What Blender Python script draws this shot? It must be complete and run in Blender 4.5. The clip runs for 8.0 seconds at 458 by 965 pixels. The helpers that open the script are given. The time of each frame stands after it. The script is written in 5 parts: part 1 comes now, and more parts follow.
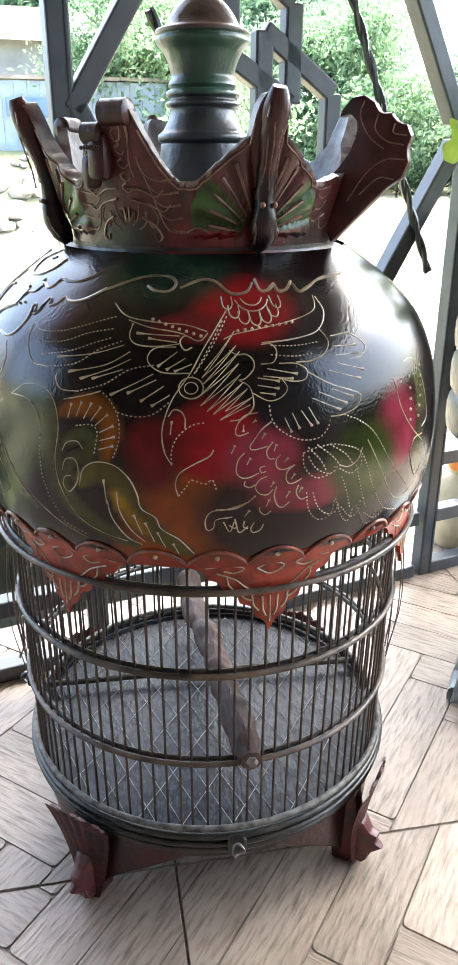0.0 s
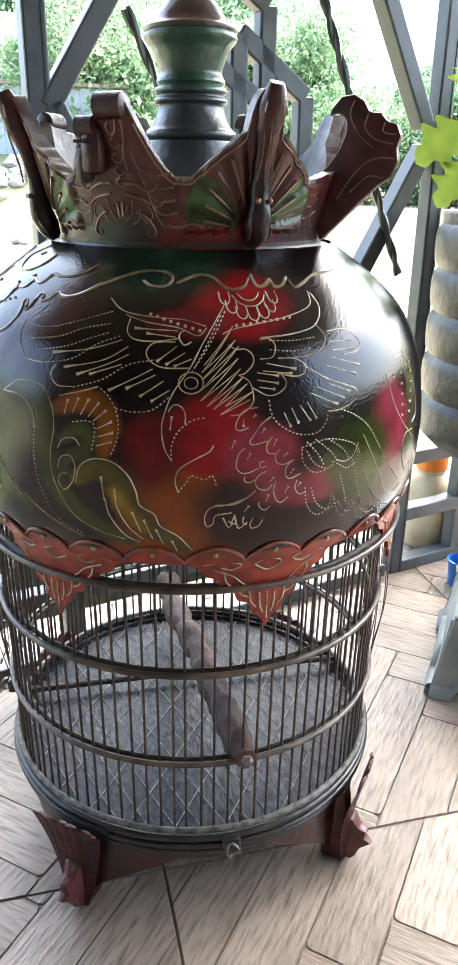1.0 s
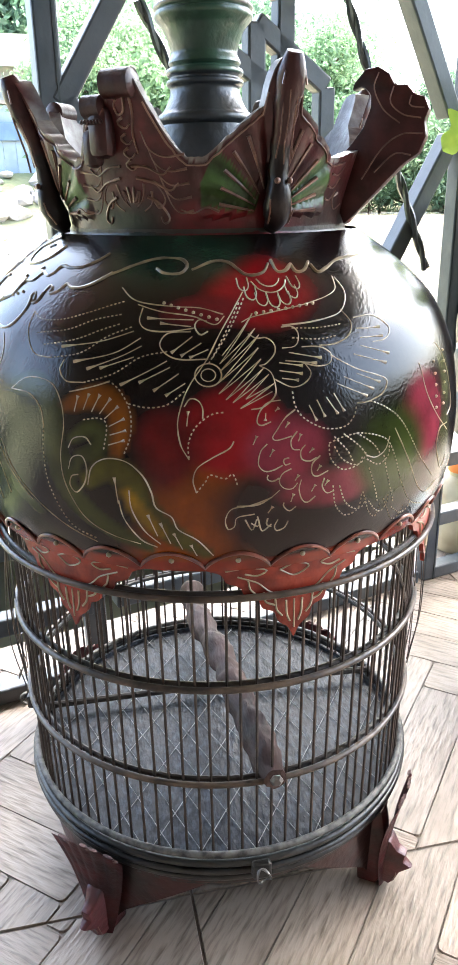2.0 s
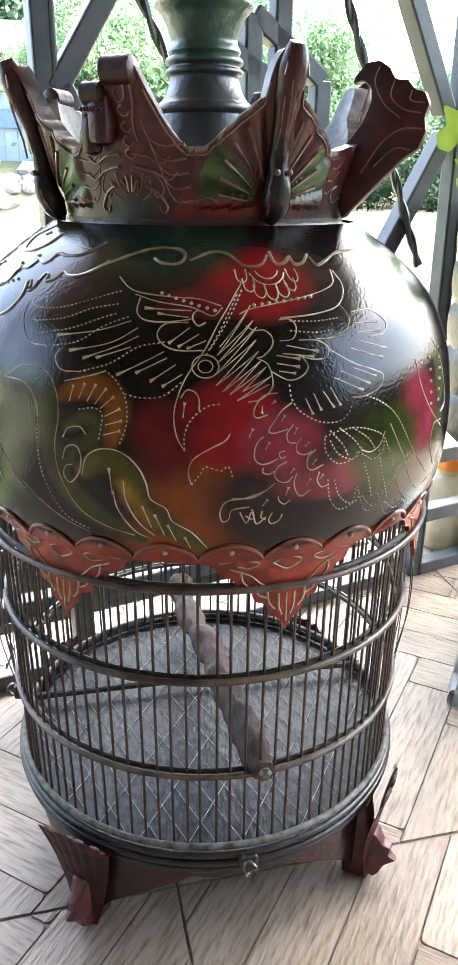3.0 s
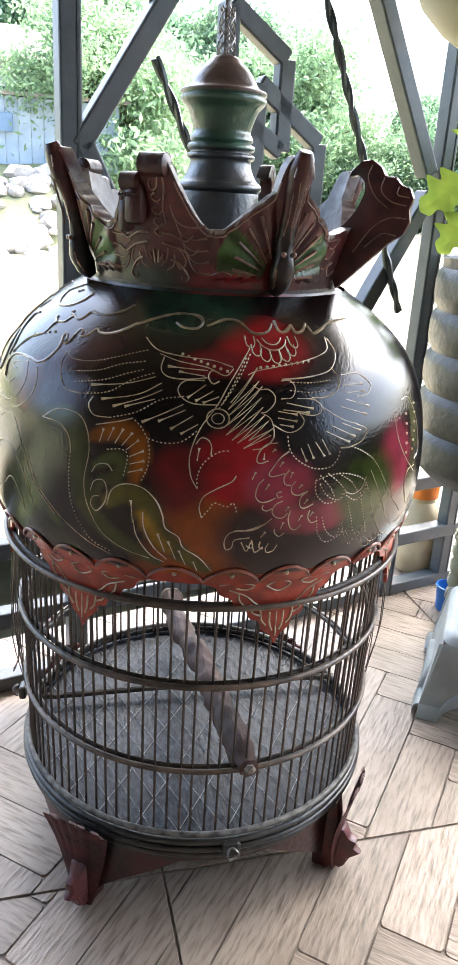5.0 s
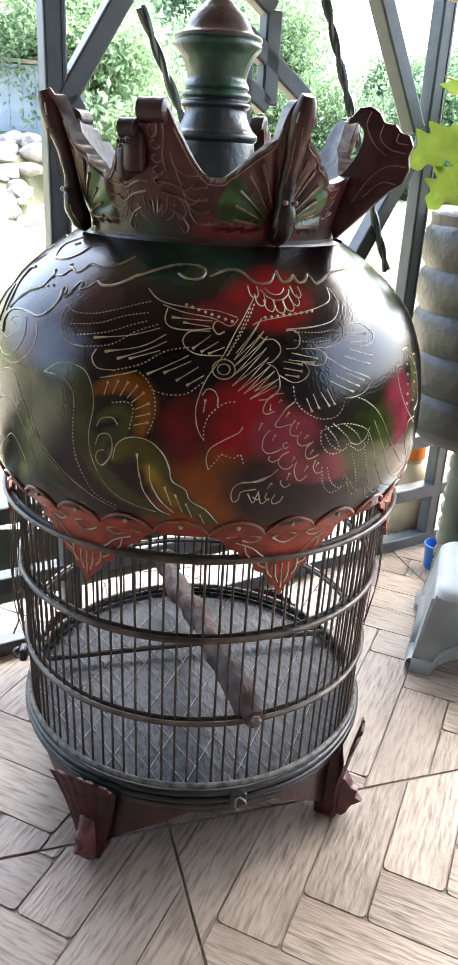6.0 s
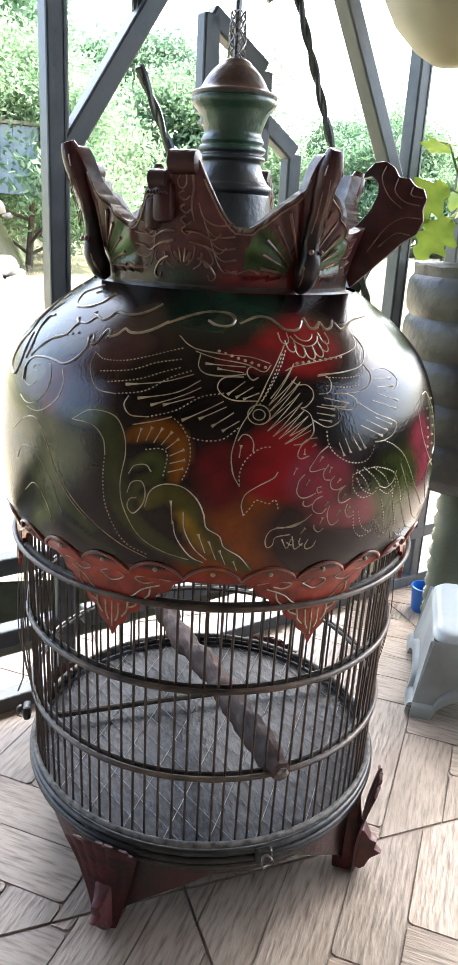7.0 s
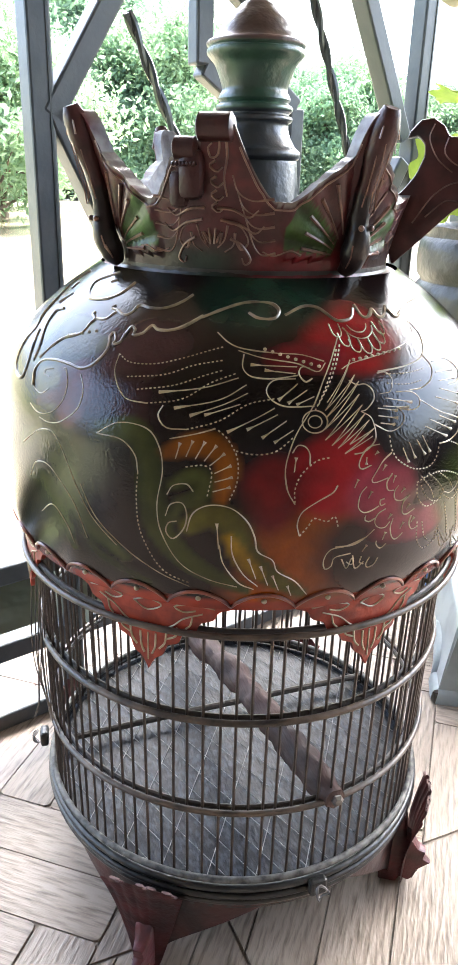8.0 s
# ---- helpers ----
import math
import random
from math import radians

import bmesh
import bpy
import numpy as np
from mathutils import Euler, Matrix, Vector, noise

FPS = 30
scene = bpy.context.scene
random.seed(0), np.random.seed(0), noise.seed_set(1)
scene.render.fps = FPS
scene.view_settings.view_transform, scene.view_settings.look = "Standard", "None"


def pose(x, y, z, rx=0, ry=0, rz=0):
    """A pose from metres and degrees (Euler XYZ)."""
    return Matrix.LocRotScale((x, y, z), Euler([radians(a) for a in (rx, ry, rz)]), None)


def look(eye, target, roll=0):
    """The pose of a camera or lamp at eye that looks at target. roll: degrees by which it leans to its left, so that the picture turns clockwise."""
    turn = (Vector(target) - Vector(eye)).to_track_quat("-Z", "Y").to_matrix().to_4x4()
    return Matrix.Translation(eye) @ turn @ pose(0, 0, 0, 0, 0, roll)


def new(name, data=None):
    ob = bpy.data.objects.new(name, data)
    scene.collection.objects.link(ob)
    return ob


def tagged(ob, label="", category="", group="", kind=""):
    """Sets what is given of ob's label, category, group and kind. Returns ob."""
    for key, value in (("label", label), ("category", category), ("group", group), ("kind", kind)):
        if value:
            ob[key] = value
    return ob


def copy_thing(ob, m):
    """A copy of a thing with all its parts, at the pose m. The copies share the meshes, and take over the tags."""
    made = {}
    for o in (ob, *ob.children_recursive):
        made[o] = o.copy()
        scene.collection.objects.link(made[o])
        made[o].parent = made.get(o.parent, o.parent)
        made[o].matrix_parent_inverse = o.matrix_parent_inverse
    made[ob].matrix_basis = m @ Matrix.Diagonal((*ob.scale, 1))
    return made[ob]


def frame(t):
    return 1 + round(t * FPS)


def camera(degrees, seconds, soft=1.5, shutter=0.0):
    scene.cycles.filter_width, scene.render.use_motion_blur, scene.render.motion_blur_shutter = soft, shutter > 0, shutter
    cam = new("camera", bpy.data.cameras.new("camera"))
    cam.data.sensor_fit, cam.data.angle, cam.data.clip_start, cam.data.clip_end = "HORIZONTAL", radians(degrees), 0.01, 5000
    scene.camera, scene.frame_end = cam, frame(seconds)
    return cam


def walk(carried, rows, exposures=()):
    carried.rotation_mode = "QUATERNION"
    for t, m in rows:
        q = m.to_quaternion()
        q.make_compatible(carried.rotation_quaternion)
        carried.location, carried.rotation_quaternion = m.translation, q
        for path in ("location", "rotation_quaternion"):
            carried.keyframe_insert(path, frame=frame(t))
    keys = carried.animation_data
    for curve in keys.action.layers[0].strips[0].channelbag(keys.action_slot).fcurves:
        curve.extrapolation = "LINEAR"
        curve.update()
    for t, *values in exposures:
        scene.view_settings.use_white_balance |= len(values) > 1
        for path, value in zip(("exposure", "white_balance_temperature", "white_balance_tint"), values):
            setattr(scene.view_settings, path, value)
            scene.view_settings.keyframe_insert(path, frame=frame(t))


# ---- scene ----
cam = camera(34.03, 8.0, soft=1.0)
PATH = [
    (0, 0.0043, -0.7461, 0.7074, 67.88, -0.21, -1.48),
    (0.5, -0.0107, -0.7476, 0.7061, 68.31, -0.82, -2.55),
    (1, -0.0297, -0.7454, 0.6986, 68.41, -0.88, -4.98),
    (1.2, -0.0258, -0.7404, 0.7005, 69.40, -0.51, -4.07),
    (2.3, -0.0227, -0.7057, 0.6665, 69.20, 0.98, -3.58),
    (2.5, -0.0227, -0.7038, 0.6635, 69.27, 0.89, -3.93),
    (3, -0.0300, -0.7116, 0.6751, 68.80, -0.47, -4.14),
    (3.5, -0.0380, -0.7493, 0.7199, 70.75, -1.29, -4.58),
    (4, -0.0473, -0.7787, 0.7381, 71.64, -1.58, -3.93),
    (4.5, -0.0560, -0.7883, 0.7378, 70.31, -3.19, -4.80),
    (4.7, -0.0570, -0.7861, 0.7338, 69.98, -3.33, -4.83),
    (5.8, -0.0825, -0.7904, 0.7093, 68.06, -2.77, -7.08),
    (6, -0.0855, -0.7904, 0.7083, 67.61, -2.87, -7.28),
    (6.5, -0.0974, -0.7922, 0.7043, 69.74, -3.63, -10.82),
    (7, -0.1493, -0.7753, 0.7018, 71.42, -3.10, -10.99),
    (7.5, -0.1622, -0.7360, 0.7060, 70.81, -1.49, -13.31),
    (8, -0.1892, -0.6791, 0.7146, 68.42, -1.50, -13.97),
]
walk(cam, [(t, pose(x, y, z, rx, ry, rz)) for t, x, y, z, rx, ry, rz in PATH], exposures=[(0.0, 4.00, 6100, 2), (2.5, 4.16, 6100, 2), (3.0, 4.10, 6100, 2), (4.0, 3.93, 6100, 3), (6.0, 3.83, 6150, 4), (7.0, 3.77, 6150, 4), (7.5, 4.12, 6150, 4), (8.0, 4.34, 6150, 4)])

# ---- sky and sun ----
world = bpy.data.worlds.new("world")
scene.world = world
world.use_nodes = True
wn = world.node_tree.nodes
sky = wn.new("ShaderNodeTexSky")
sky.sky_type, sky.sun_disc = "NISHITA", False
sky.sun_elevation, sky.sun_rotation = radians(60), radians(42)
sky.air_density, sky.dust_density, sky.ozone_density = 0.75, 7.5, 0.5
wn["Background"].inputs["Strength"].default_value = 0.15
world.node_tree.links.new(sky.outputs["Color"], wn["Background"].inputs["Color"])
sun = new("sun", bpy.data.lights.new("sun", "SUN"))
sun.data.energy, sun.data.angle, sun.data.color = 1.4, radians(10), (1.0, 0.98, 0.95)
sun.matrix_world = look((3.35, 3.72, 8.66), (0, 0, 0))


# ---- materials ----
def material(name, colour, rough=0.5, metal=0.0, colour2=None, scale=20.0, detail=4.0, bump=0.0, bump_scale=60.0, stretch=(1, 1, 1), coat=0.0, coat_rough=0.1,
             attribute="", rand=0.0, stain=None, stain_scale=3.0, trans=0.0, sheen=0.0, spread=(0.35, 0.65), spec=0.5):
    """A principled material: two-tone noise at a fine scale, an optional stain at a large one, fine relief, per-object variation."""
    m = bpy.data.materials.new(name)
    m.use_nodes = True
    nt = m.node_tree
    n, l = nt.nodes, nt.links
    b = n["Principled BSDF"]
    b.inputs["Roughness"].default_value, b.inputs["Metallic"].default_value = rough, metal
    b.inputs["Coat Weight"].default_value, b.inputs["Coat Roughness"].default_value = coat, coat_rough
    b.inputs["Specular IOR Level"].default_value = spec
    co = n.new("ShaderNodeTexCoord")
    mp = n.new("ShaderNodeMapping")
    mp.inputs["Scale"].default_value = stretch
    l.new(co.outputs["Object"], mp.inputs["Vector"])
    nz = n.new("ShaderNodeTexNoise")
    nz.inputs["Scale"].default_value, nz.inputs["Detail"].default_value = scale, detail
    l.new(mp.outputs["Vector"], nz.inputs["Vector"])
    rg = n.new("ShaderNodeMapRange")
    rg.inputs["From Min"].default_value, rg.inputs["From Max"].default_value = spread
    l.new(nz.outputs["Fac"], rg.inputs["Value"])
    mix = n.new("ShaderNodeMix")
    mix.data_type = "RGBA"
    if attribute:
        at = n.new("ShaderNodeAttribute")
        at.attribute_name = attribute
        dk = n.new("ShaderNodeMix")
        dk.data_type, dk.blend_type = "RGBA", "MULTIPLY"
        dk.inputs["Factor"].default_value = 1.0
        l.new(at.outputs["Color"], dk.inputs["A"])
        dk.inputs["B"].default_value = (*(colour2 or (0.7, 0.7, 0.7)), 1)
        l.new(at.outputs["Color"], mix.inputs["A"])
        l.new(dk.outputs["Result"], mix.inputs["B"])
    else:
        mix.inputs["A"].default_value, mix.inputs["B"].default_value = (*colour, 1), (*(colour2 or [c * 0.75 for c in colour]), 1)
    l.new(rg.outputs["Result"], mix.inputs["Factor"])
    out = mix.outputs["Result"]
    if stain:
        nz2 = n.new("ShaderNodeTexNoise")
        nz2.inputs["Scale"].default_value, nz2.inputs["Detail"].default_value = stain_scale, 6.0
        l.new(co.outputs["Object"], nz2.inputs["Vector"])
        r2 = n.new("ShaderNodeMapRange")
        r2.inputs["From Min"].default_value, r2.inputs["From Max"].default_value, r2.inputs["To Max"].default_value = 0.48, 0.75, 0.8
        l.new(nz2.outputs["Fac"], r2.inputs["Value"])
        m2 = n.new("ShaderNodeMix")
        m2.data_type = "RGBA"
        l.new(r2.outputs["Result"], m2.inputs["Factor"])
        l.new(out, m2.inputs["A"])
        m2.inputs["B"].default_value = (*stain, 1)
        out = m2.outputs["Result"]
    if rand:
        oi = n.new("ShaderNodeObjectInfo")
        hs = n.new("ShaderNodeHueSaturation")
        rr = n.new("ShaderNodeMapRange")
        rr.inputs["To Min"].default_value, rr.inputs["To Max"].default_value = 1 - rand, 1 + rand
        l.new(oi.outputs["Random"], rr.inputs["Value"])
        l.new(rr.outputs["Result"], hs.inputs["Value"])
        l.new(out, hs.inputs["Color"])
        out = hs.outputs["Color"]
    l.new(out, b.inputs["Base Color"])
    if bump:
        nb = n.new("ShaderNodeTexNoise")
        nb.inputs["Scale"].default_value, nb.inputs["Detail"].default_value = bump_scale, 3.0
        l.new(mp.outputs["Vector"], nb.inputs["Vector"])
        bp = n.new("ShaderNodeBump")
        bp.inputs["Strength"].default_value, bp.inputs["Distance"].default_value = bump, 0.3 / bump_scale
        l.new(nb.outputs["Fac"], bp.inputs["Height"])
        l.new(bp.outputs["Normal"], b.inputs["Normal"])
        if coat:
            l.new(bp.outputs["Normal"], b.inputs["Coat Normal"])
    if trans:
        tr = n.new("ShaderNodeBsdfTranslucent")
        ms = n.new("ShaderNodeMixShader")
        ms.inputs["Fac"].default_value = trans
        l.new(out, tr.inputs["Color"])
        l.new(b.outputs["BSDF"], ms.inputs[1])
        l.new(tr.outputs["BSDF"], ms.inputs[2])
        l.new(ms.outputs["Shader"], n["Material Output"].inputs["Surface"])
    return m


PAINT = material("lacquered_paint", (1, 1, 1), 0.5, colour2=(0.5, 0.47, 0.47), scale=30, bump=0.36, bump_scale=420, coat=1.0, coat_rough=0.11, attribute="paint", spec=0.0)
PAINT.node_tree.nodes["Principled BSDF"].inputs["Coat IOR"].default_value = 1.42
CREAM = material("cream_line_paint", (0.50, 0.42, 0.28), 0.35, colour2=(0.27, 0.20, 0.11), scale=90, coat=0.3)
PINKLINE = material("dull_pink_line_paint", (0.26, 0.145, 0.10), 0.35, colour2=(0.11, 0.05, 0.038), scale=90, coat=0.4)
DARKLINE = material("dark_gilt_relief", (0.36, 0.27, 0.16), 0.3, colour2=(0.10, 0.065, 0.04), scale=60, coat=0.6, coat_rough=0.15)
CARVED = material("carved_red_wood", (1, 1, 1), 0.45, colour2=(0.5, 0.42, 0.42), scale=70, bump=0.35, bump_scale=120, coat=0.4, coat_rough=0.25, attribute="paint", spec=0.3)
FOOTRED = material("worn_red_wood", (0.135, 0.024, 0.026), 0.45, colour2=(0.055, 0.012, 0.013), scale=45, bump=0.5, bump_scale=110, coat=0.2, stain=(0.03, 0.02, 0.02), stain_scale=22)
FINGREEN = material("dark_green_lacquer", (1, 1, 1), 0.4, colour2=(0.55, 0.6, 0.6), scale=60, bump=0.4, bump_scale=120, coat=0.5, coat_rough=0.3, attribute="paint")
BASERED = material("blackened_red_wood", (0.055, 0.012, 0.010), 0.45, colour2=(0.016, 0.008, 0.007), scale=30, bump=0.4, bump_scale=110, coat=0.2)
CHIP = material("bare_chipped_wood", (0.17, 0.10, 0.09), 0.8, colour2=(0.09, 0.05, 0.045), scale=120)
ROPERED = material("copper_red_rope", (0.26, 0.07, 0.04), 0.35, colour2=(0.10, 0.025, 0.018), scale=60, coat=0.6, coat_rough=0.15)
BAR = material("stained_bamboo_bars", (0.032, 0.02, 0.014), 0.42, colour2=(0.06, 0.04, 0.028), scale=120, rand=0.35)
HOOP = material("rattan_hoop", (0.125, 0.085, 0.055), 0.42, colour2=(0.028, 0.019, 0.014), scale=40, bump=0.3, bump_scale=160, coat=0.2)
BASEDARK = material("dark_base_wood", (0.026, 0.02, 0.016), 0.5, colour2=(0.05, 0.038, 0.029), scale=35, bump=0.5, bump_scale=120, coat=0.12, stain=(0.09, 0.075, 0.06), stain_scale=18)
DUSTRIM = material("dusty_rim", (0.15, 0.142, 0.125), 0.6, colour2=(0.018, 0.017, 0.015), scale=110, bump=0.6, bump_scale=160, spread=(0.4, 0.7))
BASEBLACK = material("near_black_wood", (0.010, 0.010, 0.009), 0.4, colour2=(0.035, 0.034, 0.030), scale=45, bump=0.5, bump_scale=120, coat=0.2, spread=(0.45, 0.75))
TRAY = material("grey_tray_dust", (0.0025, 0.004, 0.007), 0.42, colour2=(0.030, 0.037, 0.050), scale=260, detail=9, bump=1.0, bump_scale=170, stretch=(1, 0.4, 1), stain=(0.008, 0.010, 0.014), stain_scale=6, spec=0.3, spread=(0.46, 0.62))
BRANCH = material("bare_branch_wood", (0.075, 0.036, 0.028), 0.7, colour2=(0.018, 0.010, 0.009), scale=34, bump=1.0, bump_scale=80, stretch=(1, 0.25, 1), stain=(0.13, 0.075, 0.06), stain_scale=16)
WIRE = material("dull_wire", (0.22, 0.21, 0.20), 0.35, 0.8, scale=80)
NETWIRE = material("dusty_net_wire", (0.32, 0.31, 0.30), 0.6, scale=80)
STEEL = material("grey_painted_steel", (0.044, 0.055, 0.062), 0.42, colour2=(0.066, 0.078, 0.086), scale=30, bump=0.15, bump_scale=150, stain=(0.075, 0.076, 0.078), stain_scale=8, coat=0.15, coat_rough=0.3)
ROPEIRON = material("twisted_dark_iron", (0.022, 0.035, 0.035), 0.4, colour2=(0.05, 0.06, 0.06), scale=70, coat=0.3)
GROUT = material("tile_grout", (0.27, 0.225, 0.185), 0.8, colour2=(0.17, 0.138, 0.115), scale=60, bump=0.3, bump_scale=300)
PLANK = material("wood_print_tile", (0.325, 0.262, 0.208), 0.42, colour2=(0.125, 0.093, 0.069), scale=150, detail=12, bump=0.8, bump_scale=150, stretch=(0.16, 1.3, 1), rand=0.14,
                 stain=(0.19, 0.147, 0.112), stain_scale=9, spread=(0.46, 0.70))
STOOL = material("pale_blue_grey_plastic", (0.54, 0.58, 0.575), 0.38, colour2=(0.48, 0.52, 0.515), scale=8, bump=0.08, bump_scale=500, stain=(0.27, 0.295, 0.31), stain_scale=12)
POTGREY = material("grey_painted_bottle", (0.058, 0.057, 0.048), 0.4, colour2=(0.028, 0.027, 0.024), scale=9, bump=0.4, bump_scale=70, stain=(0.105, 0.10, 0.08), stain_scale=7)
SOIL = material("potting_soil", (0.06, 0.045, 0.035), 0.9, colour2=(0.2, 0.17, 0.14), scale=120, bump=1.0, bump_scale=150)
LEAF = material("young_leaf", (0.19, 0.29, 0.045), 0.45, colour2=(0.29, 0.38, 0.06), scale=30, trans=0.45, bump=0.3, bump_scale=60)
STEM = material("green_stem", (0.16, 0.22, 0.06), 0.5, scale=40, trans=0.2)
BAGPOT = material("cream_plastic", (0.5, 0.47, 0.35), 0.5, colour2=(0.43, 0.40, 0.28), scale=10, stain=(0.5, 0.45, 0.32), stain_scale=9, trans=0.25)
INKGREY = material("faded_grey_print", (0.3, 0.29, 0.26), 0.6)
ORANGE = material("orange_cap", (0.75, 0.20, 0.02), 0.4, scale=20)
BLUE = material("blue_plastic", (0.03, 0.16, 0.5), 0.35, scale=20)
PALEFILL = material("pale_jar_content", (0.55, 0.47, 0.3), 0.5, colour2=(0.35, 0.27, 0.15), scale=14, stain=(0.2, 0.15, 0.09), stain_scale=9)
BOTTLEFILL = material("cloudy_water", (0.16, 0.165, 0.12), 0.3, colour2=(0.09, 0.10, 0.065), scale=12)
PLASTER = material("porch_plaster", (0.10, 0.085, 0.07), 0.8, colour2=(0.075, 0.062, 0.052), scale=12, bump=0.2, bump_scale=200)
PALEWALL = material("pale_plaster", (0.16, 0.14, 0.12), 0.8, colour2=(0.13, 0.115, 0.1), scale=12, bump=0.2, bump_scale=200)
ROOFIN = material("dark_ceiling_boards", (0.16, 0.13, 0.11), 0.7, colour2=(0.11, 0.09, 0.075), scale=10, bump=0.2, bump_scale=60)
CONCRETE = material("concrete_edge", (0.36, 0.34, 0.31), 0.8, colour2=(0.27, 0.25, 0.23), scale=25, bump=0.3, bump_scale=120)
EARTH = material("bank_earth", (0.17, 0.155, 0.10), 0.95, colour2=(0.10, 0.12, 0.05), scale=0.25, bump=0.6, bump_scale=2.0)
WATER = material("muddy_river", (0.25, 0.215, 0.145), 0.18, colour2=(0.205, 0.178, 0.12), scale=0.2, bump=0.25, bump_scale=2.5, spec=0.15)
ROCK = material("pale_river_rock", (0.42, 0.39, 0.36), 0.85, colour2=(0.27, 0.25, 0.23), scale=3, bump=0.6, bump_scale=9, rand=0.25)
BARK = material("tree_bark", (0.13, 0.10, 0.07), 0.9, colour2=(0.07, 0.055, 0.04), scale=6, bump=0.6, bump_scale=20)
FOLIAGE = material("tree_foliage", (0.105, 0.185, 0.105), 0.6, colour2=(0.16, 0.245, 0.145), scale=0.45, trans=0.5, rand=0.3)
FOLIAGE2 = material("light_foliage", (0.145, 0.235, 0.125), 0.6, colour2=(0.21, 0.30, 0.17), scale=0.6, trans=0.5, rand=0.2)
HOUSEWALL = material("grey_house_wall", (0.33, 0.32, 0.31), 0.9, colour2=(0.24, 0.235, 0.23), scale=1.5, bump=0.3, bump_scale=12)
HOUSEROOF = material("rusty_tin_roof", (0.30, 0.25, 0.22), 0.6, colour2=(0.2, 0.17, 0.15), scale=2.0)
DARKGLASS = material("dark_window", (0.03, 0.035, 0.04), 0.1)
SHED = material("blue_grey_sheet_metal", (0.26, 0.32, 0.38), 0.5, colour2=(0.2, 0.25, 0.3), scale=2)
TARP = material("blue_tarpaulin", (0.12, 0.19, 0.29), 0.6, scale=3)


def clear_plastic(name, colour, rough=0.08):
    m = bpy.data.materials.new(name)
    m.use_nodes = True
    n, l = m.node_tree.nodes, m.node_tree.links
    b = n["Principled BSDF"]
    b.inputs["Base Color"].default_value = (*colour, 1)
    b.inputs["Roughness"].default_value, b.inputs["Transmission Weight"].default_value, b.inputs["IOR"].default_value = rough, 1.0, 1.15
    return m


CLEAR = clear_plastic("clear_bottle_plastic", (0.86, 0.9, 0.84))


# ---- mesh helpers ----
def part(name, bm, mat, parent=None, label="", smooth=True):
    """Links a bmesh as one mesh object, under a thing or a part when a parent is given."""
    me = bpy.data.meshes.new(name)
    bm.normal_update()
    bm.to_mesh(me)
    bm.free()
    if smooth:
        me.polygons.foreach_set("use_smooth", [True] * len(me.polygons))
        me.set_sharp_from_angle(angle=radians(38))
    me.materials.append(mat)
    ob = new(name, me)
    if parent:
        ob.parent = parent
    if label:
        tagged(ob, label)
    return ob


def thing(name, label, category, at=(0, 0, 0), turn=0.0, group="", kind=""):
    ob = new(name)
    ob.empty_display_size = 0.05
    ob.matrix_world = pose(*at, 0, 0, turn)
    return tagged(ob, label, category, group, kind)


def lathe(profile, seg=48, bm=None, centre=(0, 0)):
    """A turned body from (radius, height) pairs; ends with radius 0 close."""
    bm = bm or bmesh.new()
    rings = []
    for r, z in profile:
        if r < 1e-6:
            rings.append([bm.verts.new((centre[0], centre[1], z))])
        else:
            rings.append([bm.verts.new((centre[0] + r * math.cos(a), centre[1] + r * math.sin(a), z)) for a in (2 * math.pi * i / seg for i in range(seg))])
    for p, q in zip(rings, rings[1:]):
        for i in range(seg):
            j = (i + 1) % seg
            f = [p[i % len(p)], p[j % len(p)], q[j % len(q)], q[i % len(q)]]
            f = [v for k, v in enumerate(f) if v not in f[:k]]
            if len(f) > 2:
                bm.faces.new(f)
    return bm


def tube(points, radius, sides=6, bm=None, closed=False, flat=None):
    """A round rod along points; radius is a number or one per point."""
    bm = bm or bmesh.new()
    pts = [Vector(p) for p in points]
    n = len(pts)
    rad = radius if isinstance(radius, (list, tuple)) else [radius] * n
    rings = []
    side = None
    for i, p in enumerate(pts):
        a, b = pts[(i - 1) % n if closed else max(i - 1, 0)], pts[(i + 1) % n if closed else min(i + 1, n - 1)]
        t = (b - a).normalized()
        if side is None:
            side = t.cross(Vector((0, 0, 1)) if abs(t.z) < 0.9 else Vector((1, 0, 0))).normalized()
        else:
            side = (side - t * side.dot(t)).normalized()
        up = t.cross(side)
        rings.append([bm.verts.new(p + rad[i] * (math.cos(k) * side + math.sin(k) * up)) for k in (2 * math.pi * j / sides for j in range(sides))])
    pairs = list(zip(rings, rings[1:])) + ([(rings[-1], rings[0])] if closed else [])
    for p, q in pairs:
        for j in range(sides):
            bm.faces.new((p[j], p[(j + 1) % sides], q[(j + 1) % sides], q[j]))
    if not closed:
        bm.faces.new(rings[0][::-1])
        bm.faces.new(rings[-1])
    return bm


def ring(r, z, radius, seg=72, sides=8, bm=None, squash=1.0):
    return tube([(r * math.cos(a), r * math.sin(a), z) for a in (2 * math.pi * i / seg for i in range(seg))], radius, sides, bm, True)


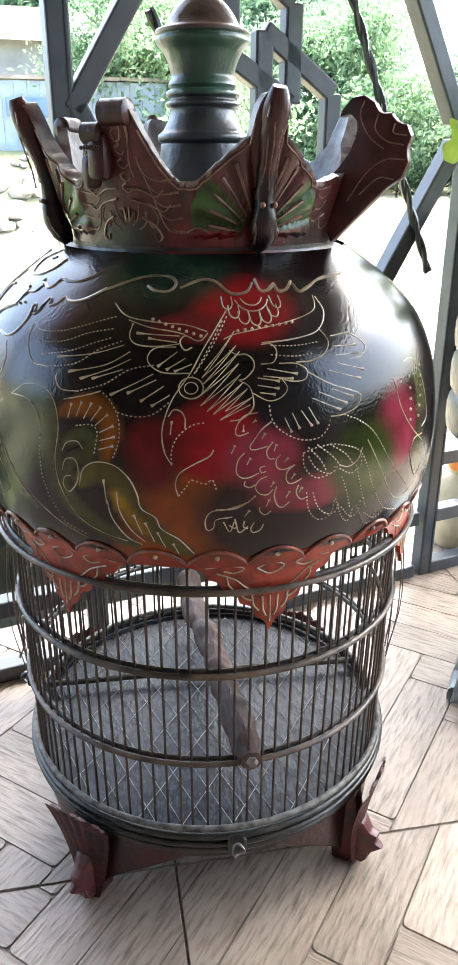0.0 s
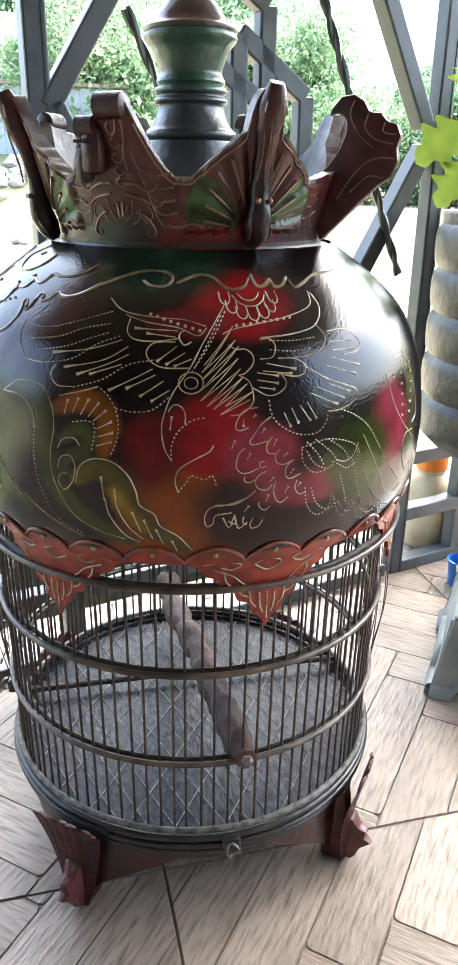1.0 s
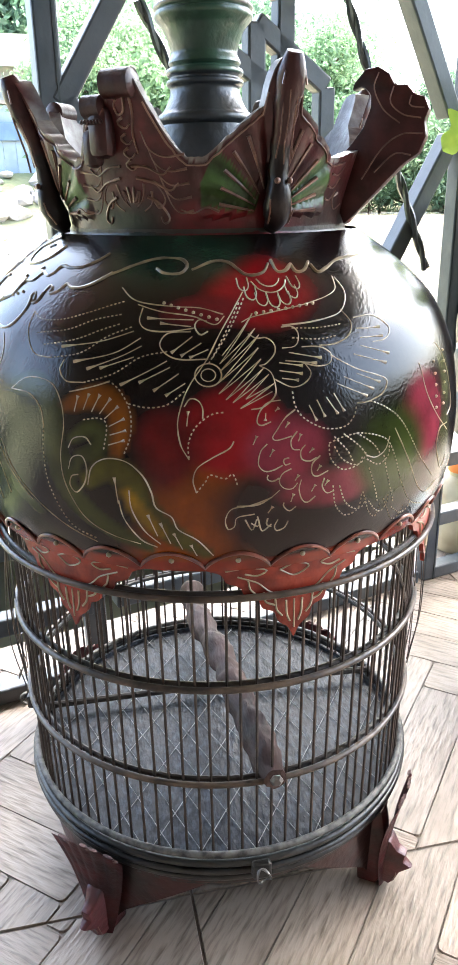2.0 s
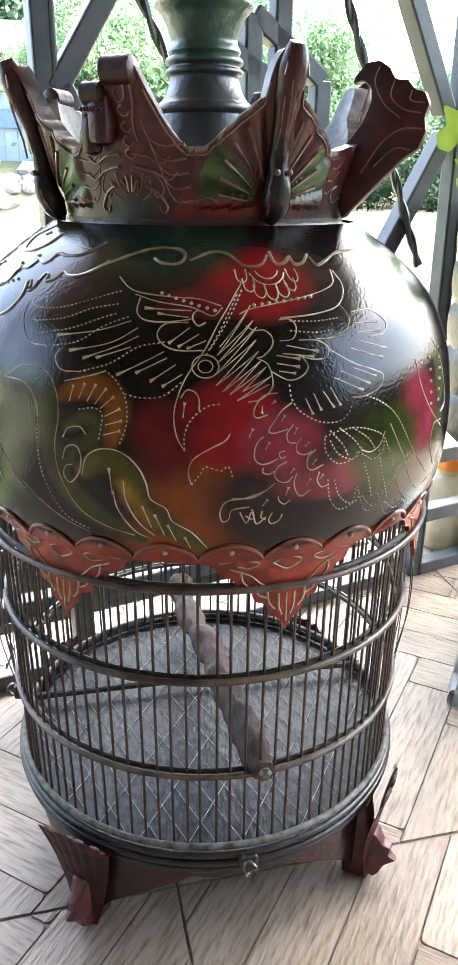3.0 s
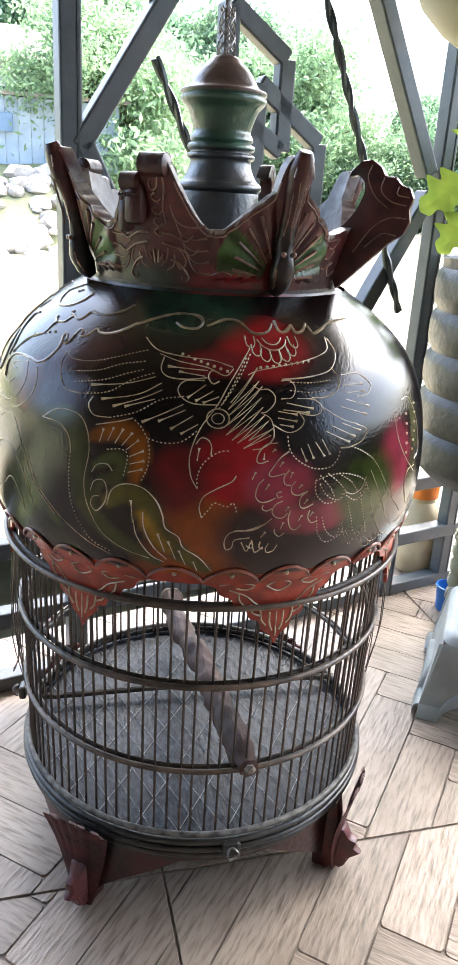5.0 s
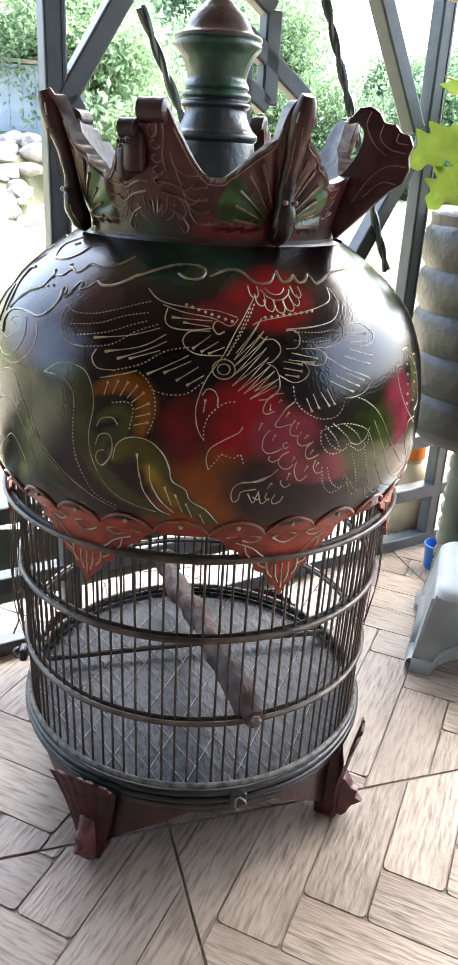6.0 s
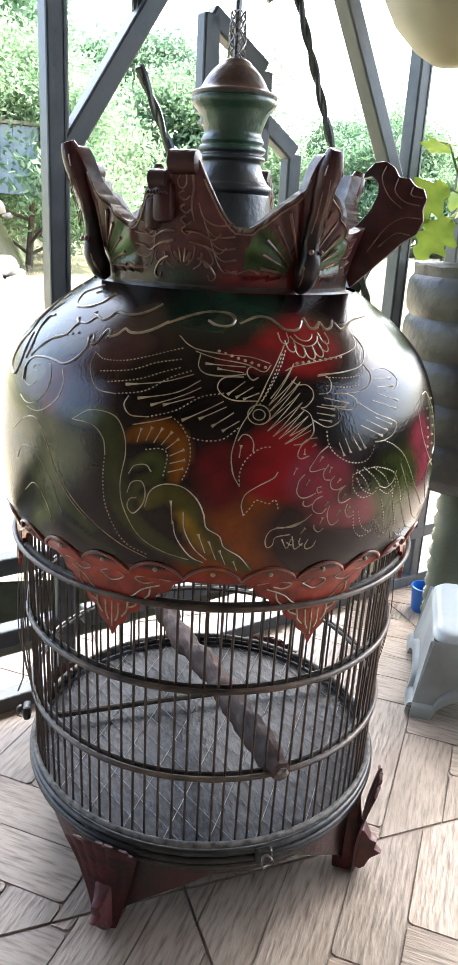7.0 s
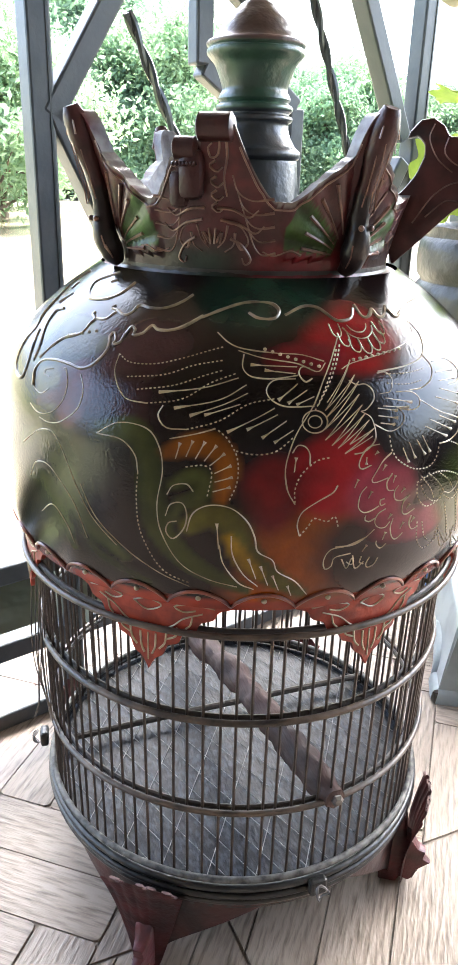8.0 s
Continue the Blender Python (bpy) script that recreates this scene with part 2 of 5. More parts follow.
def box(size, at=(0, 0, 0), m=None, bevel=0.0, bm=None):
    bm = bm or bmesh.new()
    made = bmesh.ops.create_cube(bm, size=1)["verts"]
    mat = (m or Matrix()) @ Matrix.Translation(at) @ Matrix.Diagonal((*size, 1))
    bmesh.ops.transform(bm, matrix=mat, verts=made)
    if bevel:
        bmesh.ops.bevel(bm, geom=list({e for v in made for e in v.link_edges}), offset=bevel, segments=2, affect="EDGES", profile=0.5)
    return bm


def slab(outline, low, high, bm=None):
    """A flat polygon (x, y) between two heights."""
    bm = bm or bmesh.new()
    a, b = ([bm.verts.new((x, y, z)) for x, y in outline] for z in (low, high))
    bm.faces.new(a[::-1])
    bm.faces.new(b)
    n = len(a)
    for i in range(n):
        bm.faces.new((a[i], a[(i + 1) % n], b[(i + 1) % n], b[i]))
    return bm


def smooth_line(pts, step):
    """Points at about even steps along a smooth curve through pts (any dimension)."""
    p = np.array(pts, float)
    if len(p) == 2:
        dense = p[0] + np.linspace(0, 1, 24)[:, None] * (p[1] - p[0])
    else:
        q = np.vstack([2 * p[0] - p[1], p, 2 * p[-1] - p[-2]])
        s = np.linspace(0, 1, 12, endpoint=False)[:, None]
        dense = np.vstack([0.5 * (2 * q[i] + (q[i + 1] - q[i - 1]) * s + (2 * q[i - 1] - 5 * q[i] + 4 * q[i + 1] - q[i + 2]) * s**2
                                  + (3 * q[i] - q[i - 1] - 3 * q[i + 1] + q[i + 2]) * s**3) for i in range(1, len(q) - 2)] + [p[-1:]])
    d = np.r_[0, np.cumsum(np.linalg.norm(np.diff(dense, axis=0), axis=1))]
    n = max(2, int(d[-1] / step) + 1)
    at = np.linspace(0, d[-1], n)
    return np.stack([np.interp(at, d, dense[:, k]) for k in range(dense.shape[1])], 1)


def tint(ob, colour_at):
    """Paints the mesh with colour_at(place) as the attribute 'paint'."""
    me = ob.data
    at = me.color_attributes.new("paint", "FLOAT_COLOR", "POINT")
    co = np.empty(len(me.vertices) * 3, np.float32)
    me.vertices.foreach_get("co", co)
    at.data.foreach_set("color", np.array([(*colour_at(p), 1.0) for p in co.reshape(-1, 3)], np.float32).ravel())
    return ob


def polar(r, az, z):
    a = radians(az)
    return Vector((r * math.cos(a), r * math.sin(a), z))


# ---- porch: the railing stands on a line through the porch ----
U, N, K = Vector((0.9146, 0.4043, 0)), Vector((-0.4043, 0.9146, 0)), 0.318
RAIL = Matrix(((U.x, N.x, 0, 0), (U.y, N.y, 0, 0), (0, 0, 1, 0), (0, 0, 0, 1)))


def rail(s, z, k=K):
    return U * s + N * k + Vector((0, 0, z))


def rail_bar(name, a, b, width, depth, parent, k=K, mat=STEEL, bevel=0.003):
    """A square tube in the railing's plane from a to b, each (along, height)."""
    a, b = Vector((a[0], k, a[1])), Vector((b[0], k, b[1]))
    d = (b - a).normalized()
    side = Vector((0, 1, 0)).cross(d)
    m = Matrix((side, Vector((0, 1, 0)), d)).transposed().to_4x4()
    m.translation = (a + b) / 2
    return part(name, box((width, depth, (b - a).length), m=RAIL @ m, bevel=bevel), mat, parent, smooth=False)


railing = thing("porch_railing", "grey painted steel porch railing with diamond braces", "railing", kind="structure")
for s in (-1.86, -1.25, -0.64, -0.049, 0.592, 0.745):
    post = rail_bar("post", (s, 0.0), (s, 2.5), 0.029, 0.028, railing)
    # dark raised strip stands for the post's slot and the shade in it
    rail_bar("slot_shade", (s + 0.0085, 0.0), (s + 0.0085, 2.5), 0.0022, 0.002, post, k=K - 0.0142, mat=ROPEIRON, bevel=0.0)
for z in (0.012, 0.122, 0.236):
    for s0, s1 in ((-1.86, -1.25), (-1.25, -0.64), (-0.64, -0.035), (-0.035, 0.583), (0.583, 1.6)):
        rail_bar("rail_beam", (s0 + 0.018, z), (s1 - 0.018, z), 0.027 if z > 0.05 else 0.024, 0.03, railing)
for s0 in (-0.035,):
    mid, s1 = s0 + 0.305, s0 + 0.615
    for a, b in (((s0 - 0.004, 0.781), (mid, 1.26)), ((s1 - 0.02, 0.79), (mid + 0.01, 1.27)), ((s0 + 0.002, 0.79), (mid - 0.02, 0.25)), ((s1 - 0.015, 0.76), (mid - 0.01, 0.25))):
        rail_bar("brace", a, b, 0.026, 0.03, railing)
# two stepped flat-bar frames
for pts in (((0.178, 0.855), (0.178, 0.978), (0.272, 0.922), (0.272, 0.802)), ((0.228, 0.75), (0.228, 0.888), (0.338, 0.818), (0.338, 0.70))):
    for a, b in zip(pts, pts[1:] + pts[:1]):
        rail_bar("frame_bar", a, b, 0.026, 0.022, railing, k=K + 0.008)


def twisted_rod(a, b, parent, k):
    """Two strands twisted round each other."""
    a, b = rail(*a, k), rail(*b, k)
    d = (b - a).normalized()
    x = d.orthogonal().normalized()
    y = d.cross(x)
    n = int((b - a).length / 0.006)
    bm = bmesh.new()
    for phase in (0, math.pi):
        tube([a.lerp(b, i / n) + 0.003 * (math.cos(phase + i * 0.42) * x + math.sin(phase + i * 0.42) * y) for i in range(n + 1)], 0.0042, 6, bm)
    return part("twisted_rod", bm, ROPEIRON, parent, "dark twisted iron rod")


twisted_rod((0.30, 1.03), (0.52, 0.57), railing, K - 0.02)
twisted_rod((0.068, 0.898), (0.33, 0.40), railing, K)
twisted_rod((0.05, 1.3), (0.064, 0.955), railing, K)

# floor slab, plus an unseen ceiling and unseen walls that close the porch
tagged(part("floor", slab([rail(s, 0, k)[:2] for s, k in ((-3.2, -2.0), (3.0, -2.0), (3.0, 0.46), (-3.2, 0.46))], -0.16, -0.0025), GROUT, smooth=False), "beige wood-look tiled porch floor", "floor", kind="structure")
# reach beyond railing and open end set to keep sun off the porch
tagged(part("ceiling", slab([rail(s, 0, k)[:2] for s, k in ((-3.4, -2.2), (2.3, -2.2), (2.4, 1.6), (-3.4, 1.6))], 2.5, 2.62), ROOFIN, smooth=False), "dark boarded porch ceiling", "ceiling", kind="structure")
# ends of both walls set by where the dome should reflect sky
tagged(part("wall_house", slab([rail(s, 0, k)[:2] for s, k in ((-3.4, -2.2), (1.2, -2.2), (1.2, -2.0), (-3.4, -2.0))], -0.16, 2.5), PLASTER, smooth=False), "plain plastered house wall behind the porch", "wall", kind="structure")
tagged(part("wall_end", slab([rail(s, 0, k)[:2] for s, k in ((-3.4, -2.0), (-3.2, -2.0), (-3.2, 0.46), (-3.4, 0.46))], -0.16, 2.5), PALEWALL, smooth=False), "plain plastered porch end wall", "wall", kind="structure")

# unseen low wall, added to keep bright ground out of the dome's reflection
tagged(part("wall_low_block", slab([rail(s, 0, k)[:2] for s, k in ((1.78, -2.0), (1.9, -2.0), (1.9, 0.46), (1.78, 0.46))], -0.0035, 0.62), PLASTER, smooth=False), "added plain low wall out of view that cuts low reflections", "wall", kind="structure")

# unseen return of the low wall, added for the same cut-off
tagged(part("wall_low_block_front", slab([rail(s, 0, k)[:2] for s, k in ((1.2, -2.15), (1.9, -2.15), (1.9, -2.0), (1.2, -2.0))], -0.0035, 0.62), PLASTER, smooth=False), "added plain low wall out of view that cuts low reflections", "wall", kind="structure")

# ---- river, banks and distance ----
def bank_edge(az):
    f = max(0.0, min(1.0, (az - 90.5) / 5.0))
    return 74 - 54.5 * f * f * (3 - 2 * f)


def ground_height(x, y):
    az, d = math.degrees(math.atan2(y, x)), math.hypot(x, y)
    if y < 2:
        return -1.7
    near = bank_edge(az)
    top = 1.5 if az > 93 else 0.6
    f = max(0.0, min(1.0, (d - near + 1.5) / (6 if az > 93 else 12)))
    return -1.7 + (top + 1.7) * f + (0.18 * noise.noise((x * 0.3, y * 0.3, 0)) if f > 0 else 0) + 0.015 * max(0, min(d - near, 150))


bm = bmesh.new()
xs = [-2500, -700, -200, -90, -50] + [-30 + 1.5 * i for i in range(41)] + [40, 55, 75, 100, 150, 300, 700, 2500]
ys = [-2500, -700, -200, -60, -20, 0] + [3 + 1.5 * i for i in range(24)] + [45 + 6 * i for i in range(14)] + [150, 250, 700, 2500]
grid = [[bm.verts.new((x, y, ground_height(x, y))) for x in xs] for y in ys]
for r0, r1 in zip(grid, grid[1:]):
    for i in range(len(xs) - 1):
        bm.faces.new((r0[i], r0[i + 1], r1[i + 1], r1[i]))
tagged(part("ground", bm, EARTH), "earthy river bank and land beyond", "ground", kind="structure")
bm = bmesh.new()
bm.faces.new([bm.verts.new(v) for v in ((-400, 2.2, -0.75), (400, 2.2, -0.75), (400, 130, -0.75), (-400, 130, -0.75))])
tagged(part("water", bm, WATER, smooth=False), "calm muddy brown river", "river", kind="structure")


def tree(name, height, spread, seed, leaves, size, mat, label):
    """Trunk, limbs and a crown of many small leaves in uneven clumps."""
    rnd = random.Random(seed)
    top = thing(name, label, "tree", group="trees on the far bank")
    wood = bmesh.new()
    tips = []
    bend = [rnd.uniform(-0.5, 0.5) for _ in range(4)]
    stem = smooth_line([(bend[0] * 0.3 * i, bend[1] * 0.3 * i, height * 0.75 * i / 4) for i in range(5)], height / 20)
    tube(stem, [0.035 * height * (1 - 0.75 * i / len(stem)) * 0.6 for i in range(len(stem))], 7, wood)
    part("trunk", wood, BARK, top)
    for k in range(12):
        s = Vector(stem[int(len(stem) * (0.25 + 0.7 * k / 12))])
        a = k * 2.4 + rnd.uniform(-0.4, 0.4)
        reach = spread * rnd.uniform(0.55, 1.0) * (1.1 - 0.5 * k / 12)
        e = s + Vector((reach * math.cos(a), reach * math.sin(a), reach * rnd.uniform(0.1, 0.7)))
        mid = s.lerp(e, 0.5) + Vector((0, 0, -0.08 * reach))
        limb = tube([s, mid, e], [0.009 * height, 0.006 * height, 0.002 * height], 5)
        part("limb", limb, BARK, top)
        tips += [e, s.lerp(e, 0.65), s.lerp(e, 0.8) + Vector((rnd.uniform(-1, 1), rnd.uniform(-1, 1), rnd.uniform(0, 1))) * 0.2 * spread]
    tips += [Vector(stem[-1]) + Vector((rnd.uniform(-1, 1), rnd.uniform(-1, 1), rnd.uniform(-0.2, 1.2))) * spread * 0.3 for _ in range(6)]
    verts, faces = [], []
    for i in range(leaves):
        c = tips[i % len(tips)]
        d = Vector((rnd.gauss(0, 1), rnd.gauss(0, 1), rnd.gauss(0, 0.7))) * spread * 0.17
        p = c + d
        n = Vector((rnd.gauss(0, 1), rnd.gauss(0, 1), rnd.gauss(0.6, 0.8))).normalized()
        x = n.orthogonal().normalized()
        x = (Matrix.Rotation(rnd.uniform(0, 6.28), 3, n) @ x) * size * rnd.uniform(0.6, 1.3)
        y = n.cross(x) * 0.45
        b = len(verts)
        verts += [p - x, p - 0.1 * x + y, p + x - n * 0.25 * size, p - 0.1 * x - y]
        faces.append((b, b + 1, b + 2, b + 3))
    me = bpy.data.meshes.new("crown")
    me.from_pydata([v[:] for v in verts], [], faces)
    me.materials.append(mat)
    crown = new("crown", me)
    crown.parent = top
    return top


def on_bank(az, d):
    x, y = d * math.cos(radians(az)), d * math.sin(radians(az))
    return x, y, ground_height(x, y) - 0.15


KINDS = [tree("broadleaf_tree", 11, 4.6, 3, 15000, 0.20, FOLIAGE, "leafy green broadleaf tree on the river bank"),
         tree("broadleaf_tree", 14, 5.2, 8, 15000, 0.25, FOLIAGE, "tall leafy green tree on the river bank"),
         tree("feathery_tree", 8, 4.2, 15, 16000, 0.14, FOLIAGE2, "light green feathery tree on the river bank"),
         tree("bush", 4, 2.8, 21, 8000, 0.13, FOLIAGE2, "low light green bush on the river bank")]
spots = [(93.9, 26.5, 2, 0.9), (95.7, 25, 2, 0.62), (92.0, 34, 2, 1.1), (97.6, 44, 0, 1.25), (103, 42, 1, 1.0), (95, 40, 1, 0.9), (92, 47, 0, 1.05)]
spots += [(59 + 2.1 * i, 78 + 3 * math.sin(i * 2.3), (2, 0, 3, 1, 2, 0)[i % 6], (1.35, 0.95, 2.0, 0.72, 1.6, 1.1)[i % 6] * (0.8 if 70 < 59 + 2.1 * i < 79 else 1.05 if i < 6 else 1.3)) for i in range(16)]
spots += [(80 + 2.4 * i, 97 + 4 * math.cos(i), (1, 0)[i % 2], 1.6) for i in range(6)] + [(56 + 3.1 * i, 100, (0, 1)[i % 2], 1.05) for i in range(6)]
spots += [(61 + 2.6 * i, 73.5, 3, 1.3 + 0.3 * (i % 3)) for i in range(12)]
used = set()
for n, (az, away, k, scale) in enumerate(spots):
    at = on_bank(az, away)
    if k not in used:
        used.add(k)
        KINDS[k].scale = (scale,) * 3
        KINDS[k].location, KINDS[k].rotation_euler = at, (0, 0, n * 1.3)
    else:
        keep = KINDS[k].scale.copy()
        KINDS[k].scale = (scale,) * 3
        copy_thing(KINDS[k], pose(*at, 0, 0, n * 77))
        KINDS[k].scale = keep

# rocks along the water's edge
rnd = random.Random(5)
for n in range(80):
    az, away = rnd.uniform(94.5, 106), 19.2 + 4.6 * rnd.random() ** 1.3
    p = Vector(on_bank(az, away))
    bm = bmesh.new()
    bmesh.ops.create_icosphere(bm, subdivisions=2, radius=1)
    sx = rnd.uniform(0.14, 0.5)
    for v in bm.verts:
        d = 1 + 0.35 * noise.noise(v.co * 1.3 + Vector((n * 7, 0, 0)))
        v.co = Vector((v.co.x * d * sx, v.co.y * d * sx * 0.8, v.co.z * d * sx * 0.55))
    ob = tagged(part("river_rock", bm, ROCK), "pale boulder on the river bank", "rock", group="rocks at the water's edge")
    ob.matrix_world = pose(p.x, p.y, max(p.z + 0.15, -0.85) + 0.04, 0, 0, rnd.uniform(0, 360))


def house(name, at, turn, w, d, h, label):
    top = thing(name, label, "house", at, turn)
    part("wall", box((w, d, h), (0, 0, h / 2)), HOUSEWALL, top, smooth=False)
    bm = bmesh.new()
    e = 0.5
    a = [bm.verts.new(v) for v in ((-w / 2 - e, -d / 2 - e, h - 0.1), (w / 2 + e, -d / 2 - e, h - 0.1), (w / 2 + e, 0, h + 1.5), (-w / 2 - e, 0, h + 1.5), (-w / 2 - e, d / 2 + e, h - 0.1), (w / 2 + e, d / 2 + e, h - 0.1))]
    bm.faces.new((a[0], a[1], a[2], a[3]))
    bm.faces.new((a[3], a[2], a[5], a[4]))
    bmesh.ops.solidify(bm, geom=bm.faces[:], thickness=0.12)
    part("roof", bm, HOUSEROOF, top, "rusty corrugated tin roof", smooth=False)
    for i in range(3):
        x = -w / 2 + w * (i + 0.5) / 3
        win = part("window", box((1.1, 0.1, 1.1), (x, -d / 2 - 0.02, h * 0.6), bevel=0.02), CONCRETE, top, smooth=False)
        part("pane", box((0.9, 0.06, 0.9), (x, -d / 2 - 0.06, h * 0.6)), DARKGLASS, win, smooth=False)
    return top


house("house", on_bank(100.3, 33), 12, 9, 6, 3.6, "weathered grey house with tin roof across the river")
shed = thing("shed", "small blue-grey sheet metal shed on the bank", "shed", on_bank(98.7, 24.3), 8)
for i in range(14):
    part("sheet", box((0.36, 0.05, 1.9), (-2.5 + 0.37 * i, 0.03 * (i % 2), 0.95)), SHED, shed, smooth=False)
part("roof", box((5.6, 2.4, 0.1), (0, 1.1, 1.98)), HOUSEROOF, shed, smooth=False)
part("tarpaulin", box((1.6, 0.06, 0.5), (-1.4, -0.12, 1.2), bevel=0.02), TARP, shed, "faded blue tarpaulin", smooth=False)

# ---- the bird cage ----
cage = thing("bird_cage", "large carved and painted round bird cage standing on tiles", "bird cage")
R_BAR = 0.2025
PROFILE = [(0.415, 0.2140), (0.44, 0.2240), (0.48, 0.2290), (0.52, 0.2270), (0.56, 0.2185), (0.60, 0.1970), (0.63, 0.1640), (0.652, 0.132)]
PZ, PR = np.array(PROFILE).T
PM = np.gradient(PR, PZ)


def dome_radius(z):
    i = int(np.clip(np.searchsorted(PZ, z) - 1, 0, len(PZ) - 2))
    h = PZ[i + 1] - PZ[i]
    s = (z - PZ[i]) / h
    return (2 * s**3 - 3 * s**2 + 1) * PR[i] + (s**3 - 2 * s * s + s) * h * PM[i] + (-2 * s**3 + 3 * s * s) * PR[i + 1] + (s**3 - s * s) * h * PM[i + 1]


def on_dome(az, z, out=0.0):
    slope = (dome_radius(z + 0.002) - dome_radius(z - 0.002)) / 0.004
    n = Vector((1, -slope)).normalized() * out
    return polar(dome_radius(z) + n[0], az, z + n[1])


# painted areas of the dome: azimuth, height, half sizes in degrees and metres, colour, edge softness
RED, PINK, BROWN, BLACK = (0.40, 0.010, 0.016), (0.40, 0.05, 0.085), (0.48, 0.10, 0.005), (0.010, 0.007, 0.008)
OLIVE, MAUVE, GREEN, YELLOW, ORNG, PALE = (0.10, 0.105, 0.045), (0.075, 0.026, 0.028), (0.065, 0.095, 0.018), (0.50, 0.28, 0.015), (0.42, 0.13, 0.015), (0.13, 0.14, 0.05)
AREAS = []


def area(azimuth, height, wide, high, colour, soft):
    AREAS.append((azimuth, height, wide, high, colour, soft))


area(-40, 0.50, 30, 0.09, (0.016, 0.010, 0.011), 0.8)
area(-158, 0.55, 30, 0.16, (0.045, 0.035, 0.022), 0.7)
area(-128, 0.585, 16, 0.05, MAUVE, 0.7)
area(-130, 0.525, 7, 0.04, (0.03, 0.03, 0.032), 0.6)
area(-104, 0.57, 20, 0.045, BLACK, 0.6)
area(-80, 0.575, 13, 0.05, BLACK, 0.6)
area(-95, 0.460, 15, 0.06, BROWN, 0.6)
area(-76, 0.465, 16, 0.04, (0.024, 0.009, 0.011), 0.7)
area(-89, 0.527, 9, 0.028, RED, 0.55)
area(-100, 0.516, 6, 0.03, (0.20, 0.010, 0.012), 0.7)
area(-79, 0.615, 14, 0.020, RED, 0.6)
area(-92, 0.605, 9, 0.010, (0.22, 0.012, 0.02), 0.6)
area(-78, 0.512, 7, 0.022, PINK, 0.7)
area(-70, 0.482, 9, 0.014, PINK, 0.7)
area(-45, 0.52, 8, 0.035, PINK, 0.7)
area(-55, 0.50, 9, 0.04, GREEN, 0.7)
area(-60, 0.58, 14, 0.05, (0.016, 0.016, 0.02), 0.8)
area(-101, 0.64, 18, 0.02, (0.02, 0.05, 0.03), 0.7)
area(-116, 0.49, 14, 0.07, (0.026, 0.016, 0.012), 0.6)
area(-34, 0.545, 3, 0.028, PALE, 0.3)
area(-35, 0.487, 3, 0.03, PALE, 0.4)
area(-148, 0.58, 6, 0.024, (0.25, 0.2, 0.06), 0.3)
area(-141, 0.57, 4, 0.022, (0.22, 0.07, 0.05), 0.4)
area(-150, 0.607, 9, 0.014, PALE, 0.3)

# painted leaves and petals: (azimuth, height in mm) along the middle, half width in mm, colour
ARC = 0.22 * 1000 * math.pi / 180
BANDS = []


def band(half, colour, *points):
    BANDS.append((smooth_line([(a * ARC, z) for a, z in points], 3.0), half, np.array(colour)))


band(11, (0.085, 0.10, 0.022), (-132.6, 551), (-125.6, 554), (-122.4, 540), (-121.4, 512), (-119.2, 484), (-113.6, 461), (-103.6, 440))
band(8, (0.06, 0.07, 0.025), (-138, 501), (-136, 471), (-131, 451), (-122, 438))
band(11, (0.085, 0.10, 0.03), (-156, 524), (-148, 531), (-140.7, 513), (-136, 482), (-127, 458))
band(9, (0.10, 0.11, 0.035), (-153, 498), (-146, 500), (-141, 474), (-139, 454))
band(10, (0.16, 0.16, 0.05), (-160, 586), (-150, 594), (-143, 607))
band(7, (0.22, 0.08, 0.035), (-151, 559), (-144, 571), (-146, 588))
band(9, (0.42, 0.13, 0.015), (-118.3, 543), (-113.2, 550), (-109, 547), (-107.5, 533), (-108.4, 513))
band(7, (0.10, 0.11, 0.03), (-117.3, 520), (-113.6, 528), (-111.4, 524), (-112.5, 513), (-116, 506), (-117.2, 494))
band(11, (0.17, 0.15, 0.022), (-114.1, 491), (-110.5, 500), (-106.5, 494), (-104.2, 475), (-100, 456), (-93, 436))
band(7, (0.52, 0.30, 0.015), (-107, 484), (-104.7, 469), (-101.0, 453))
band(11, (0.15, 0.15, 0.06), (-154.2, 592), (-145.8, 599), (-137.7, 605))


def dome_paint(p):
    az = math.degrees(math.atan2(p[1], p[0]))
    az = az - 360 if az > 60 else az
    w = noise.noise(Vector(p) * 14) * 0.28
    c = np.array((0.012, 0.007, 0.007)) if az < 20 else np.array((0.05, 0.035, 0.03))
    for a, z, da, dz, col, soft in AREAS:
        d = math.hypot((az - a) / da, (p[2] - z) / dz) + w
        k = max(0.0, min(1.0, (1.0 + soft * 0.5 - d) / max(soft, 0.05)))
        k = k * k * (3 - 2 * k)
        c = c + (np.array(col) - c) * k
    if -170 < az < -85:
        q = np.array((az * ARC, p[2] * 1000))
        for line, half, col in BANDS:
            d = np.hypot(*(line - q).T)
            i = int(d.argmin())
            wide = half * (0.45 + 0.55 * math.sin(math.pi * min(1.0, 0.12 + 0.88 * i / len(line)))) * (1 + 0.5 * w)
            k = max(0.0, min(1.0, (wide + 1.5 - d[i]) / 4.0))
            c = c + (col * (1 - 0.35 * max(0.0, d[i] / half)) - c) * k
    if p[2] < 0.430:
        k = min(1.0, (0.430 - p[2]) / 0.004)
